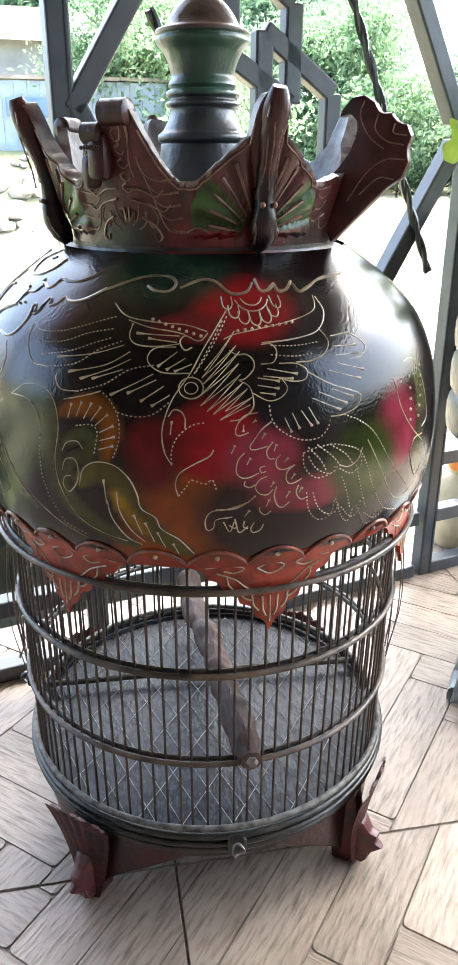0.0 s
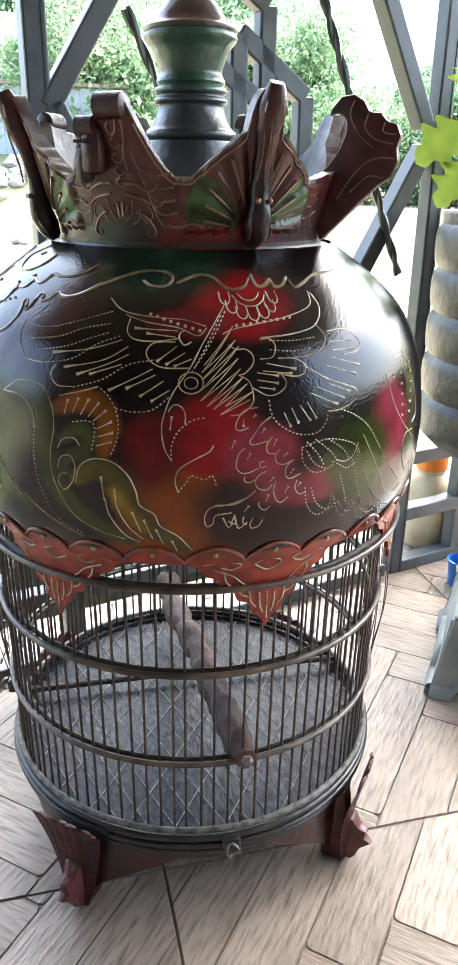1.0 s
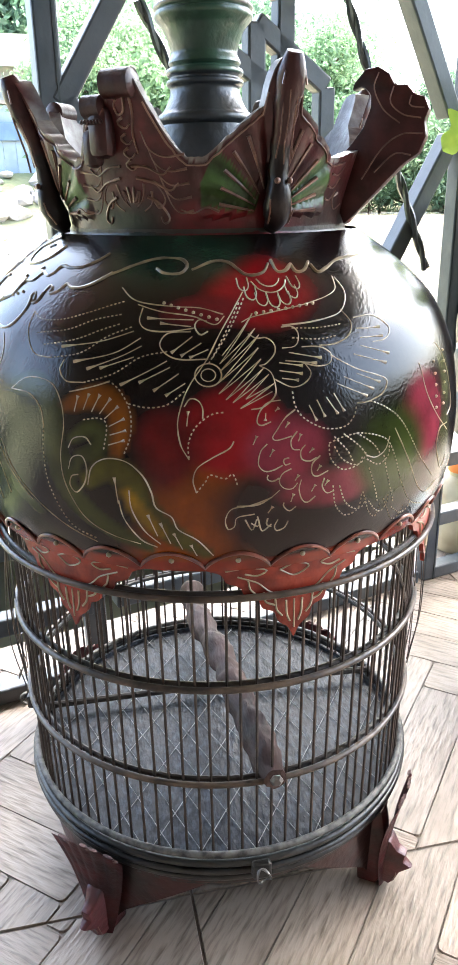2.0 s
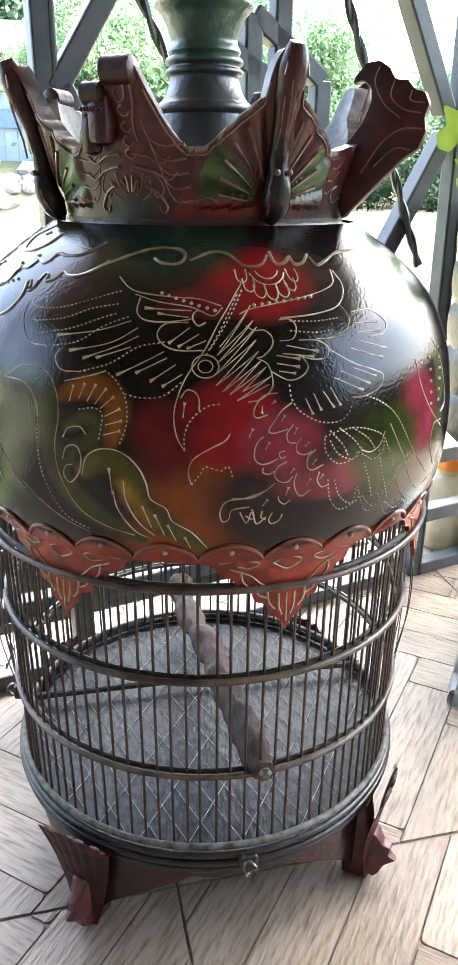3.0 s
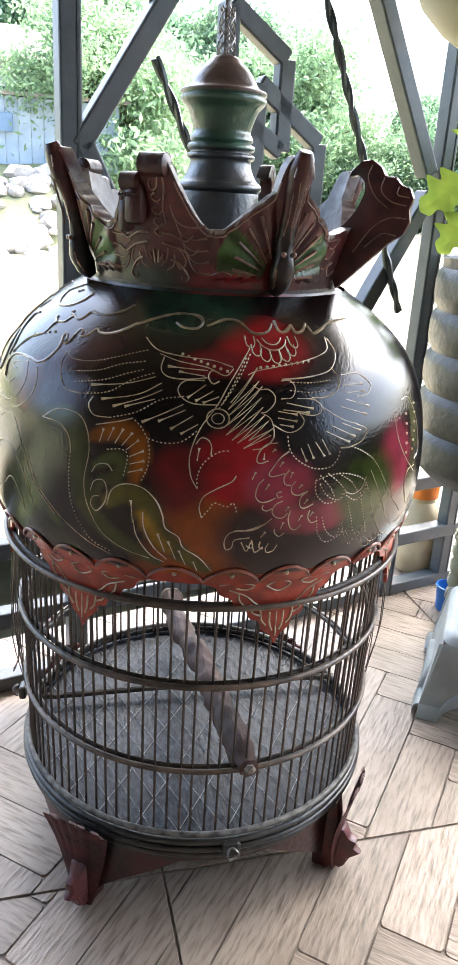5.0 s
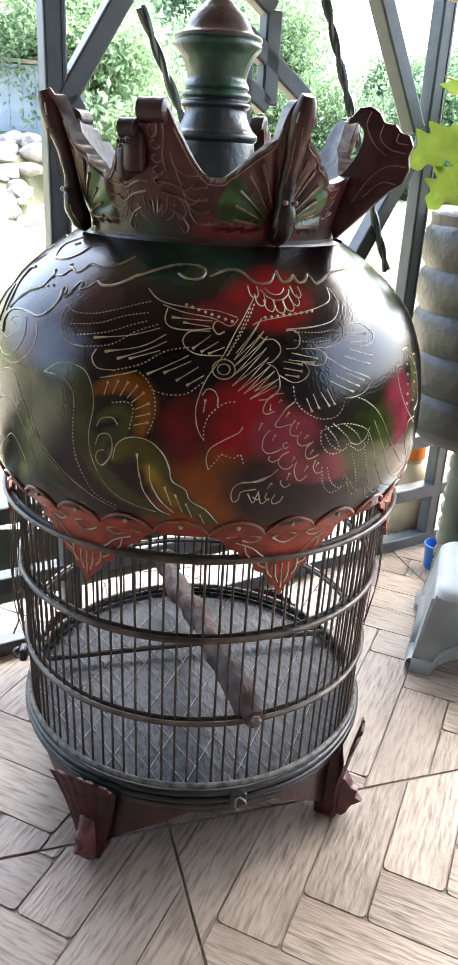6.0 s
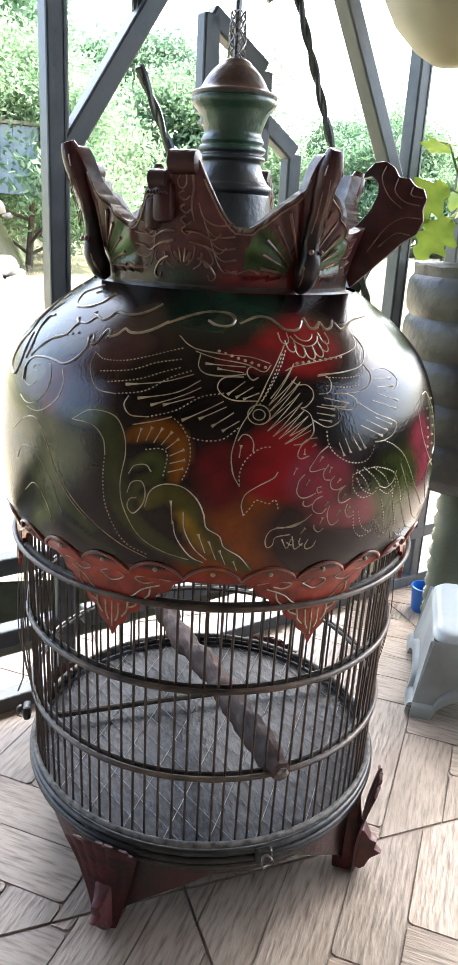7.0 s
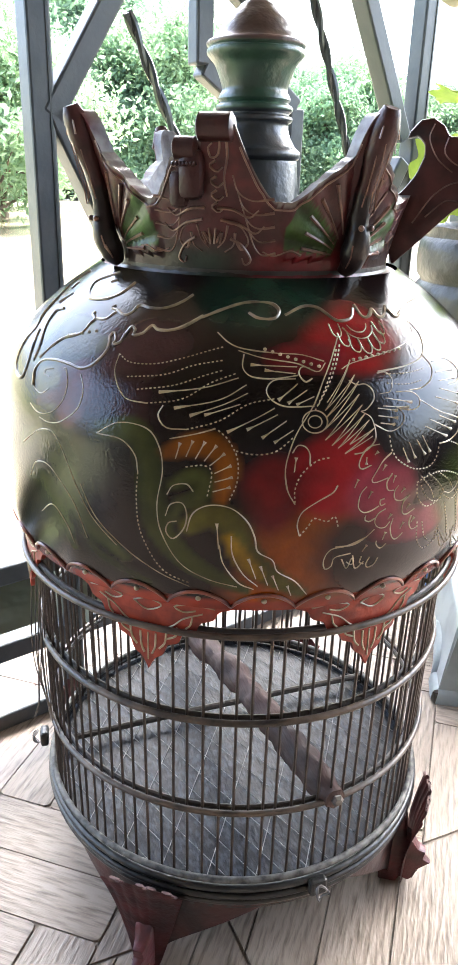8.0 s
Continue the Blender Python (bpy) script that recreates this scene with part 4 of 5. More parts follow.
# hoops, bars, tray
for z, r, w in ((0.394, 0.2162, 0.0028), (0.304, 0.2055, 0.0030), (0.205, 0.2030, 0.0028)):
    hoop = part("hoop", ring(r, z, w, 110, 10), HOOP, cage, "bent rattan hoop")
    part("inner_hoop", ring(r - 0.0068, z + 0.001, 0.0026, 110, 8), BASEDARK, hoop)
# top rim hoop mottled grey, the three hoops below it near-black
for i, (z, r, w) in enumerate(((0.1260, 0.2030, 0.0032), (0.1180, 0.2050, 0.0036), (0.1095, 0.2060, 0.0032), (0.1010, 0.2030, 0.0042))):
    part("base_hoop", ring(r, z, w, 110, 10), DUSTRIM if i == 0 else BASEBLACK, cage, "dusty grey rim hoop" if i == 0 else "near-black base hoop")
rnd = random.Random(11)
NBAR = 96
for i in range(NBAR):
    az = 360 * i / NBAR + rnd.uniform(-0.35, 0.35)
    lean = rnd.uniform(-0.4, 0.4)
    p = [polar(R_BAR - 0.004 + 0.005 * f + rnd.uniform(-0.0006, 0.0006), az + lean * f, 0.108 + 0.318 * f) for f in (0, 0.35, 0.7, 1)]
    part("bar", tube(p, 0.00135, 6), BAR, cage)
# stray split strands beside the bars
for i in range(12):
    az = -178 + rnd.uniform(0, 16) if i < 8 else -14 + rnd.uniform(0, 10)
    o = rnd.uniform(0.003, 0.012)
    part("loose_strand", tube(smooth_line([polar(R_BAR + 0.003, az, 0.41), polar(R_BAR + o, az + rnd.uniform(-2, 2), 0.34), polar(R_BAR + o * 1.2, az + rnd.uniform(-3, 3), 0.27), polar(R_BAR + 0.003, az + 1, 0.21)], 0.01), 0.0006, 4), HOOP, cage, "loose split rattan strand")
part("tray", lathe([(0.0, 0.1065), (0.199, 0.1065), (0.1995, 0.108), (0.1995, 0.1175), (0.1965, 0.1175), (0.195, 0.114), (0.0, 0.114)], 96), TRAY, cage, "grey dusty round cage floor")
net = bmesh.new()
for k in range(-8, 9):
    c = k * 0.022
    h = math.sqrt(max(0, 0.192**2 - c * c))
    for ang in (62, 118):
        d, s = Vector((math.cos(radians(ang)), math.sin(radians(ang)), 0)), Vector((-math.sin(radians(ang)), math.cos(radians(ang)), 0))
        if ang == 118 or k % 2:
            tube([s * c - d * h + Vector((0, 0, 0.1155)), s * c + d * h + Vector((0, 0, 0.1155))], 0.00045, 4, net)
part("floor_wire", net, NETWIRE, cage, "thin crossed wires over the tray")
part("thin_perch", tube([(-0.197, 0.024, 0.1265), (-0.05, 0.043, 0.1262), (0.194, 0.068, 0.126)], 0.0038, 8), BASEDARK, cage, "thin dark perch")
line = smooth_line([(-0.027, 0.196, 0.176), (-0.018, 0.10, 0.186), (0.004, 0.0, 0.198), (0.022, -0.10, 0.203), (0.041, -0.202, 0.208)], 0.004)
bm = tube(line, [0.0145 + 0.0028 * noise.noise((i * 0.12, 0, 0)) + 0.0012 * math.sin(i * 0.31) - 0.0045 * max(0.0, (i - len(line) + 10) / 10) for i in range(len(line))], 26)
for v in bm.verts:
    q = Vector((v.co.x * 260, v.co.y * 45, v.co.z * 260))
    v.co += 0.0030 * Vector((noise.noise(v.co * 60), 0, noise.noise(v.co * 60 + Vector((9, 0, 0))))) + 0.0022 * noise.noise(q) * Vector((noise.noise(q + Vector((5, 0, 0))) + 0.4, 0, 0.7))
perch = part("branch_perch", bm, BRANCH, cage, "rough bare branch used as perch")
part("screw", lathe([(0, 0), (0.0055, 0), (0.006, 0.002), (0.0035, 0.0045), (0, 0.005)], 6), WIRE, perch).matrix_basis = pose(0.0415, -0.205, 0.210, 90)
# wire arch of the little door and the latches
part("door_arch", tube([polar(0.2015, -49 + 22 * f, 0.392 - 0.09 * f**1.6) for f in np.linspace(0, 1, 14)], 0.002, 6), BASEDARK, cage, "curved dark door wire")
for az, z in ((-82.3, 0.114), (178, 0.15)):
    latch = part("latch", box((0.009, 0.018, 0.017), bevel=0.003), BASEBLACK, cage, "small wired latch block", smooth=False)
    latch.matrix_basis = Matrix.Translation(polar(0.2115, az, z)) @ pose(0, 0, 0, 0, 0, az)
    coil = bmesh.new()
    tube([(0.009 + 0.003 * math.sin(a * 2.1), 0.006 * math.cos(a), 0.007 * math.sin(a)) for a in np.linspace(0, 16, 60)], 0.0006, 4, coil)
    part("wire_twist", coil, WIRE, latch)
part("hook_wire", tube([polar(0.212, 180, 0.24), polar(0.214, 180, 0.2), polar(0.22, 181, 0.185), polar(0.217, 183, 0.197)], 0.001, 5), WIRE, cage)


# feet and apron
def extruded(outline, half, bm=None, taper=1.0):
    """A radial-plane outline (radius, height) with a tangential thickness, narrower outwards when taper < 1."""
    bm = bm or bmesh.new()
    r0 = min(r for r, _ in outline)
    r1 = max(r for r, _ in outline)
    def y(r):
        return half * (1 + (taper - 1) * (r - r0) / (r1 - r0))
    a = [bm.verts.new((r, -y(r), z)) for r, z in outline]
    b = [bm.verts.new((r, y(r), z)) for r, z in outline]
    n = len(a)
    bm.faces.new(a)
    bm.faces.new(b[::-1])
    for i in range(n):
        bm.faces.new((a[i], b[i], b[(i + 1) % n], a[(i + 1) % n]))
    return bm


FOOT = [(0.185, 0.0), (0.204, 0.0), (0.210, 0.012), (0.212, 0.04), (0.210, 0.07), (0.206, 0.096), (0.19, 0.096), (0.182, 0.05)]
BEAK = [(0.206, 0.010), (0.216, 0.004), (0.2235, 0.010), (0.2265, 0.022), (0.239, 0.031), (0.230, 0.036), (0.232, 0.046), (0.224, 0.049), (0.217, 0.060), (0.208, 0.066)]


def foot(az, turn):
    """A carved leg: a block, a flaring ribbed leaf before it and a hooked beak on the leaf."""
    bm = extruded(FOOT, 0.012, taper=0.8)
    bmesh.ops.recalc_face_normals(bm, faces=bm.faces[:])
    bmesh.ops.bevel(bm, geom=bm.edges[:], offset=0.002, segments=2, affect="EDGES", profile=0.6)
    ob = part("foot", bm, FOOTRED, cage, "carved dark red wooden foot")
    ob.matrix_basis = pose(0, 0, 0, 0, 0, az) @ pose(0.205, 0, 0, 0, 0, turn) @ pose(-0.205, 0, 0)
    leaf = bmesh.new()
    rows = []
    for i in range(29):
        f = i / 28
        half = 0.012 + 0.029 * f**0.9
        row = []
        for k in np.linspace(-1, 1, 49):
            rib = abs(math.cos(k * 9.4)) * max(0.0, f - 0.32) / 0.68
            lobe = 0.0030 * abs(math.cos(k * 9.4)) ** 0.6 * f**6
            x = 0.2125 + 0.016 * f * f - 0.007 * k * k * (0.4 + 0.6 * f) - 0.0020 * (1 - rib) * min(1, f * 1.6)
            row.append(leaf.verts.new((x, k * half, 0.001 + 0.122 * f + lobe - 0.010 * k * k * f**3)))
        rows.append(row)
    for p, q in zip(rows, rows[1:]):
        for i in range(48):
            leaf.faces.new((p[i], p[i + 1], q[i + 1], q[i]))
    bmesh.ops.solidify(leaf, geom=leaf.faces[:], thickness=0.005)
    shield = part("leaf", leaf, FOOTRED, ob, "ribbed carved leaf with chipped edge")
    bm = extruded(BEAK, 0.0105, taper=0.35)
    bmesh.ops.recalc_face_normals(bm, faces=bm.faces[:])
    bmesh.ops.bevel(bm, geom=bm.edges[:], offset=0.0022, segments=2, affect="EDGES", profile=0.6)
    for v in bm.verts:
        v.co += 0.0012 * Vector((noise.noise(v.co * 110), noise.noise(v.co * 110 + Vector((4, 0, 0))), 0))
    beak = part("beak", bm, FOOTRED, ob, "hooked carved beak with scratched lines")
    marks = bmesh.new()
    for k in range(6):
        y = -0.0085 + 0.0034 * k
        tube([(0.2225 - 22 * y * y, y, 0.010), (0.2258 - 25 * y * y, y + 0.001, 0.018), (0.2265 - 25 * y * y, y - 0.0008, 0.024)], 0.0006, 4, marks)
    part("painted_lines", marks, PINKLINE, beak)
    # pale chips where the leaf's rim has lost its paint
    rnd = random.Random(int(az) + 400)
    chips = bmesh.new()
    for n in range(9):
        k = rnd.uniform(-0.95, 0.95)
        made = bmesh.ops.create_icosphere(chips, subdivisions=1, radius=1.0)["verts"]
        lobe = 0.0030 * abs(math.cos(k * 9.4)) ** 0.6
        bmesh.ops.transform(chips, matrix=Matrix.Translation((0.2265 - 0.007 * k * k, k * 0.040, 0.1225 + lobe - 0.010 * k * k)) @ Matrix.Diagonal((0.0020, rnd.uniform(0.003, 0.007), 0.0008, 1)), verts=made)
    part("chipped_edge", chips, CHIP, shield)


for az, turn in ((-127, 6), (-38, 8), (53, 5), (143, 5)):
    foot(az, turn)
for az0, az1 in ((-127, -38), (-38, 53), (53, 143), (143, 233)):
    bm = bmesh.new()
    rows = []
    for k in range(33):
        f = k / 32
        az = az0 + 3 + (az1 - az0 - 6) * f
        rise = 0.076 * min(1, f / 0.36, (1 - f) / 0.36) ** 0.75
        rows.append([bm.verts.new(polar(r, az, z)) for r, z in ((0.19, 0.012 + rise), (0.197, 0.012 + rise), (0.199, 0.088), (0.198, 0.0965), (0.19, 0.0965))])
    for p, q in zip(rows, rows[1:]):
        for i in range(5):
            bm.faces.new((p[i], p[(i + 1) % 5], q[(i + 1) % 5], q[i]))
    bm.faces.new(rows[0])
    bm.faces.new(rows[-1][::-1])
    part("apron", bm, BASERED, cage, "dark red shaped apron between the feet")
part("base_board", lathe([(0, 0.086), (0.199, 0.086), (0.199, 0.1055), (0, 0.1055)], 72), BASEBLACK, cage, smooth=False)

# crown: a painted wall with eight carved peaks, fans and scrolls by turns
FANS, SCROLLS = (-71, 19, 109, 196), (-27, 63, 150, 241)
LEAFY = (-27, 63)
FAN_Z = 0.666


def swing(az, a):
    return (az - a + 180) % 360 - 180


def fan_at(az, z):
    """Which fan a place of the wall belongs to: reach from the fan's foot and angle from upright."""
    a = min(FANS, key=lambda f: abs(swing(az, f)))
    x, y = swing(az, a) * 0.00245, z - FAN_Z
    return math.hypot(x, y), math.degrees(math.atan2(x, y)), abs(swing(az, a))


def wall_radius(z):
    f = max(0.0, (z - 0.655) / 0.1)
    return 0.1215 + 0.031 * f**1.25 + 0.010 * max(0.0, (0.655 - z) / 0.012) ** 2


def crown_top(az):
    h = 0.0
    for a in FANS:
        d = abs(swing(az, a))
        h = max(h, 0.046 * max(0, 1 - d / 23) ** 0.95, 0.063 * max(0, 1 - (d / 6.2) ** 4) ** 0.5)
    for a in SCROLLS:
        d = swing(az, a)
        if a in LEAFY:
            h = max(h, 0.010 * max(0, 1 - (abs(d) / 18) ** 1.25) ** 0.8)
        else:
            step = 0.052 if d > -1.5 else 0.042 if d > -6 else 0.031
            h = max(h, min(step, 0.052 * max(0, 1 - max(0, abs(d) - 7.5) / 15) ** 1.75))
    return 0.702 + math.sqrt(h * h + 0.003**2) + 0.0014 * noise.noise((az * 0.5, 0, 0))


def fan_relief(az, z):
    reach, ang, off = fan_at(az, z)
    if reach < 0.010 or abs(ang) > 92 or off > 26:
        return 0.0
    return 0.0036 * abs(math.cos(radians(ang) * 8.2)) * min(1, (reach - 0.010) / 0.012) * min(1, (26 - off) / 3)


def crown_paint(p):
    az = math.degrees(math.atan2(p[1], p[0]))
    w = noise.noise(Vector(p) * 26)
    c = np.array((0.080, 0.013, 0.014)) * (1 + 0.7 * w)
    band = max(0.0, min(1.0, (0.680 - p[2] + 0.006 * w) / 0.014))
    low = np.array((0.04, 0.016, 0.013))
    for a, half, colour in ((-84, 30, (0.18, 0.010, 0.015)), (-122, 18, (0.012, 0.028, 0.014))):
        f = max(0.0, min(1.0, (half - abs(swing(az, a)) + 6 * w) / 14))
        low = low + (np.array(colour) - low) * f
    c = c + (low - c) * band
    reach, ang, off = fan_at(az, p[2])
    if 0.014 < reach < 0.062 and 46 < abs(ang) < 84 and off < 24:
        c = np.array((0.03, 0.07, 0.014)) * (1 + 0.9 * abs(math.cos(radians(ang) * 8.2)) + 0.4 * w)
    elif reach < 0.05 and abs(ang) <= 46:
        c = c * 0.75
    if math.hypot(p[0], p[1]) < wall_radius(p[2]) - 0.006:
        c = np.array((0.17, 0.165, 0.16)) * (1 + 0.6 * w)
    if p[2] > crown_top(az) - 0.0025 and noise.noise(Vector(p) * 90) > -0.1:
        c = np.array((0.26, 0.24, 0.22))
    return np.maximum(c, 0.004)


bm = bmesh.new()
cols = []
NS, NZ = 540, 26
for i in range(NS):
    az = 360 * i / NS
    top = crown_top(az)
    col = []
    for f in np.linspace(0, 1, NZ):
        z = 0.643 + (top - 0.643) * f
        col.append(polar(wall_radius(z) + fan_relief(az, z), az, z))
    inner = [polar(wall_radius(0.643 + (top - 0.643) * f) - 0.011, az, 0.643 + (top - 0.643) * f) for f in np.linspace(1, 0, 8)]
    cols.append([bm.verts.new(p) for p in col + inner])
for p, q in zip(cols, cols[1:] + cols[:1]):
    m = len(p)
    for k in range(m):
        bm.faces.new((p[k], q[k], q[(k + 1) % m], p[(k + 1) % m]))
crown = tint(part("crown", bm, CARVED, cage, "carved red and green wooden crown"), crown_paint)
crown.matrix_basis = pose(0, 0, 0, 0, 0, 1)
part("neck_ring", lathe([(0.118, 0.640), (0.1325, 0.640), (0.135, 0.643), (0.134, 0.647), (0.129, 0.650), (0.118, 0.651)], 120), FOOTRED, cage)


def fan(az):
    """A slim necked bird head in relief before a fan of feathers, with cream lines on the feathers."""
    neck = smooth_line([(0.126, 0, 0.655), (0.133, 0.001, 0.664), (0.1385, 0, 0.678), (0.140, 0, 0.70), (0.1465, 0, 0.725), (0.1555, 0, 0.75), (0.162, 0, 0.768)], 0.0035)
    size = [0.005, 0.0095, 0.0105, 0.0095, 0.0072, 0.0072, 0.0072, 0.0078, 0.0086, 0.0096, 0.0102, 0.0098, 0.006]
    bm = tube(neck, [float(np.interp(i / (len(neck) - 1), np.linspace(0, 1, len(size)), size)) for i in range(len(neck))], 14)
    for v in bm.verts:
        v.co += 0.0012 * Vector((noise.noise(v.co * 120), noise.noise(v.co * 120 + Vector((3, 0, 0))), 0))
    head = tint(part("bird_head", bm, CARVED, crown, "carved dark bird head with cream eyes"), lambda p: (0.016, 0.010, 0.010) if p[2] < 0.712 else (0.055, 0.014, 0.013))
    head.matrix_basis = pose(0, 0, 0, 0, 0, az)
    ln = bmesh.new()
    for k in range(-6, 7):
        ang = k * 14.0 + 3
        if abs(ang) < 14:
            continue
        line = []
        for f in np.linspace(0.3, 0.9, 8):
            reach = 0.058 * f * (1.0 + 0.15 * math.cos(radians(ang) * 2))
            x, z = reach * math.sin(radians(ang)), FAN_Z + reach * math.cos(radians(ang))
            a = x / 0.00245
            if z < crown_top(az + a) - 0.004:
                line.append(polar(wall_radius(z) + fan_relief(az + a, z) + 0.0006, a, z))
        if len(line) > 2:
            tube(line, [0.0006 + 0.0010 * i / (len(line) - 1) for i in range(len(line))], 5, ln)
    for y in (-0.0055, 0.0055):
        made = bmesh.ops.create_icosphere(ln, subdivisions=2, radius=0.0024)["verts"]
        bmesh.ops.translate(ln, vec=(0.1475, y * 0.9, 0.6885), verts=made)
        tube([(0.1475, y * 1.2, 0.703), (0.1505, y * 0.8, 0.718), (0.158, y * 1.1, 0.738)], 0.0006, 5, ln)
        tube([(0.1515, y * 0.4, 0.699), (0.1535, y * 0.5, 0.712), (0.159, y * 0.4, 0.73), (0.163, y * 0.6, 0.745)], 0.0005, 5, ln)
    for k in range(5):
        y = -0.009 + 0.0042 * k
        tube([(0.1445, y, 0.676), (0.142, y + 0.001, 0.667), (0.136, y + 0.002, 0.659), (0.1425, y + 0.0032, 0.669)], 0.0007, 4, ln)
    for w in (0.005, 0.009):
        tube([(0.1625, -w, 0.748), (0.1635, -w * 0.8, 0.757), (0.164, 0, 0.762), (0.1635, w * 0.8, 0.757), (0.1625, w, 0.748)], 0.0008, 5, ln)
    o3 = part("painted_lines", ln, PINKLINE, crown)
    o3.matrix_basis = pose(0, 0, 0, 0, 0, az)


SCROLL = [(0.1265, 0.655), (0.14, 0.668), (0.156, 0.684), (0.172, 0.70), (0.184, 0.708), (0.189, 0.72), (0.187, 0.731), (0.190, 0.739), (0.186, 0.748), (0.178, 0.750), (0.172, 0.757), (0.163, 0.757), (0.158, 0.765), (0.149, 0.7705),
          (0.139, 0.769), (0.131, 0.760), (0.129, 0.7545), (0.138, 0.757), (0.144, 0.751), (0.1445, 0.742), (0.139, 0.728), (0.130, 0.716), (0.119, 0.706), (0.117, 0.68)]


def scroll(az, lobe):
    """A leafy volute: hooked tip, lobed back, standing out from the wall."""
    if az not in LEAFY:
        tongue(az)
        return
    bm = extruded([(0.134 + (r - 0.134) * (lobe if r > 0.134 else 1), z) for r, z in SCROLL], 0.0085, taper=0.72)
    bmesh.ops.recalc_face_normals(bm, faces=bm.faces[:])
    bmesh.ops.bevel(bm, geom=bm.edges[:], offset=0.0024, segments=2, affect="EDGES", profile=0.6)
    ob = tint(part("scroll", bm, CARVED, crown, "carved leafy volute in worn red paint"), lambda p: (0.03, 0.02, 0.02) if p[0] < 0.14 and p[2] > 0.72 else (0.065, 0.015, 0.013))
    ob.matrix_basis = pose(0, 0, 0, 0, 0, az)
    ln = bmesh.new()
    for y in (-0.0081, 0.0081):
        for line in (((0.15, 0.766), (0.147, 0.755), (0.155, 0.74), (0.168, 0.73)), ((0.162, 0.756), (0.16, 0.745), (0.17, 0.736), (0.184, 0.733)), ((0.176, 0.749), (0.175, 0.742), (0.186, 0.74)), ((0.186, 0.722), (0.17, 0.722), (0.155, 0.712), (0.14, 0.69)),
                     ((0.178, 0.707), (0.165, 0.708), (0.15, 0.695))):
            fl = smooth_line(line, 0.003)
            tube([(0.134 + (r - 0.134) * lobe, y * (1 - 0.28 * (r - 0.117) / 0.073) * 1.08, z) for r, z in fl], 0.0006, 5, ln)
    o2 = part("painted_lines", ln, PINKLINE, crown)
    o2.matrix_basis = pose(0, 0, 0, 0, 0, az)


def tongue(az):
    """A rolled and stepped head on a tongue of the wall, with cream lines below it."""
    roll = bmesh.new()
    tube([(0.147, -0.007, 0.7520), (0.147, -0.005, 0.7520), (0.147, 0.0175, 0.7520), (0.147, 0.0195, 0.7520)], [0.006, 0.0095, 0.0095, 0.006], 18, roll)
    box((0.015, 0.018, 0.034), (0.1445, -0.0115, 0.722), bevel=0.006, bm=roll)
    tube([(0.147, -0.0245, 0.7385), (0.147, -0.0225, 0.7385), (0.147, -0.008, 0.7385), (0.147, -0.0065, 0.7385)], [0.004, 0.0078, 0.0078, 0.004], 16, roll)
    box((0.013, 0.014, 0.026), (0.1425, -0.021, 0.712), bevel=0.0055, bm=roll)
    for k in range(7):
        made = bmesh.ops.create_icosphere(roll, subdivisions=1, radius=0.0018)["verts"]
        bmesh.ops.translate(roll, vec=(0.1525, -0.0225 + 0.0026 * k, 0.7285), verts=made)
    head = tint(part("rolled_top", roll, CARVED, crown, "rolled and stepped carved top"), lambda p: (0.045, 0.012, 0.011))
    head.matrix_basis = pose(0, 0, 0, 0, 0, az)
    ln = bmesh.new()
    def mark(pts, r=0.0011):
        fl = smooth_line([(a * 0.0024, z) for a, z in pts], 0.002)
        tube([polar(wall_radius(z) + 0.0008, x / 0.0024, z) for x, z in fl], [r * (1.15 - 0.6 * i / len(fl)) for i in range(len(fl))], 5, ln)
    mark([(1.5, 0.752), (3.5, 0.745), (3, 0.735), (1.0, 0.733), (0.4, 0.739), (1.6, 0.742)])
    mark([(5, 0.752), (5.6, 0.735), (4.5, 0.72), (5.2, 0.708)])
    for i, z in enumerate((0.728, 0.718, 0.709, 0.701)):
        mark([(2.2, z + 0.003), (0.4, z), (2.4, z - 0.004), (4.2, z - 0.001)], 0.001)
    for k in (-1, 1):
        mark([(k * 2, 0.70), (k * 7, 0.699), (k * 12, 0.694), (k * 15, 0.699)])
        mark([(k * 3, 0.692), (k * 9, 0.689), (k * 14, 0.683), (k * 17, 0.688)])
        mark([(k * 1.2, 0.676), (k * 3.4, 0.684), (k * 2.4, 0.675)])
        mark([(k * 0.6, 0.675), (k * 1.2, 0.686)])
        mark([(k * 6, 0.679), (k * 10, 0.674), (k * 13, 0.664), (k * 11, 0.660), (k * 10, 0.665)])
    o2 = part("painted_lines", ln, PINKLINE, crown)
    o2.matrix_basis = pose(0, 0, 0, 0, 0, az)


for az in FANS:
    fan(az)
for az in SCROLLS:
    scroll(az, 1.0)
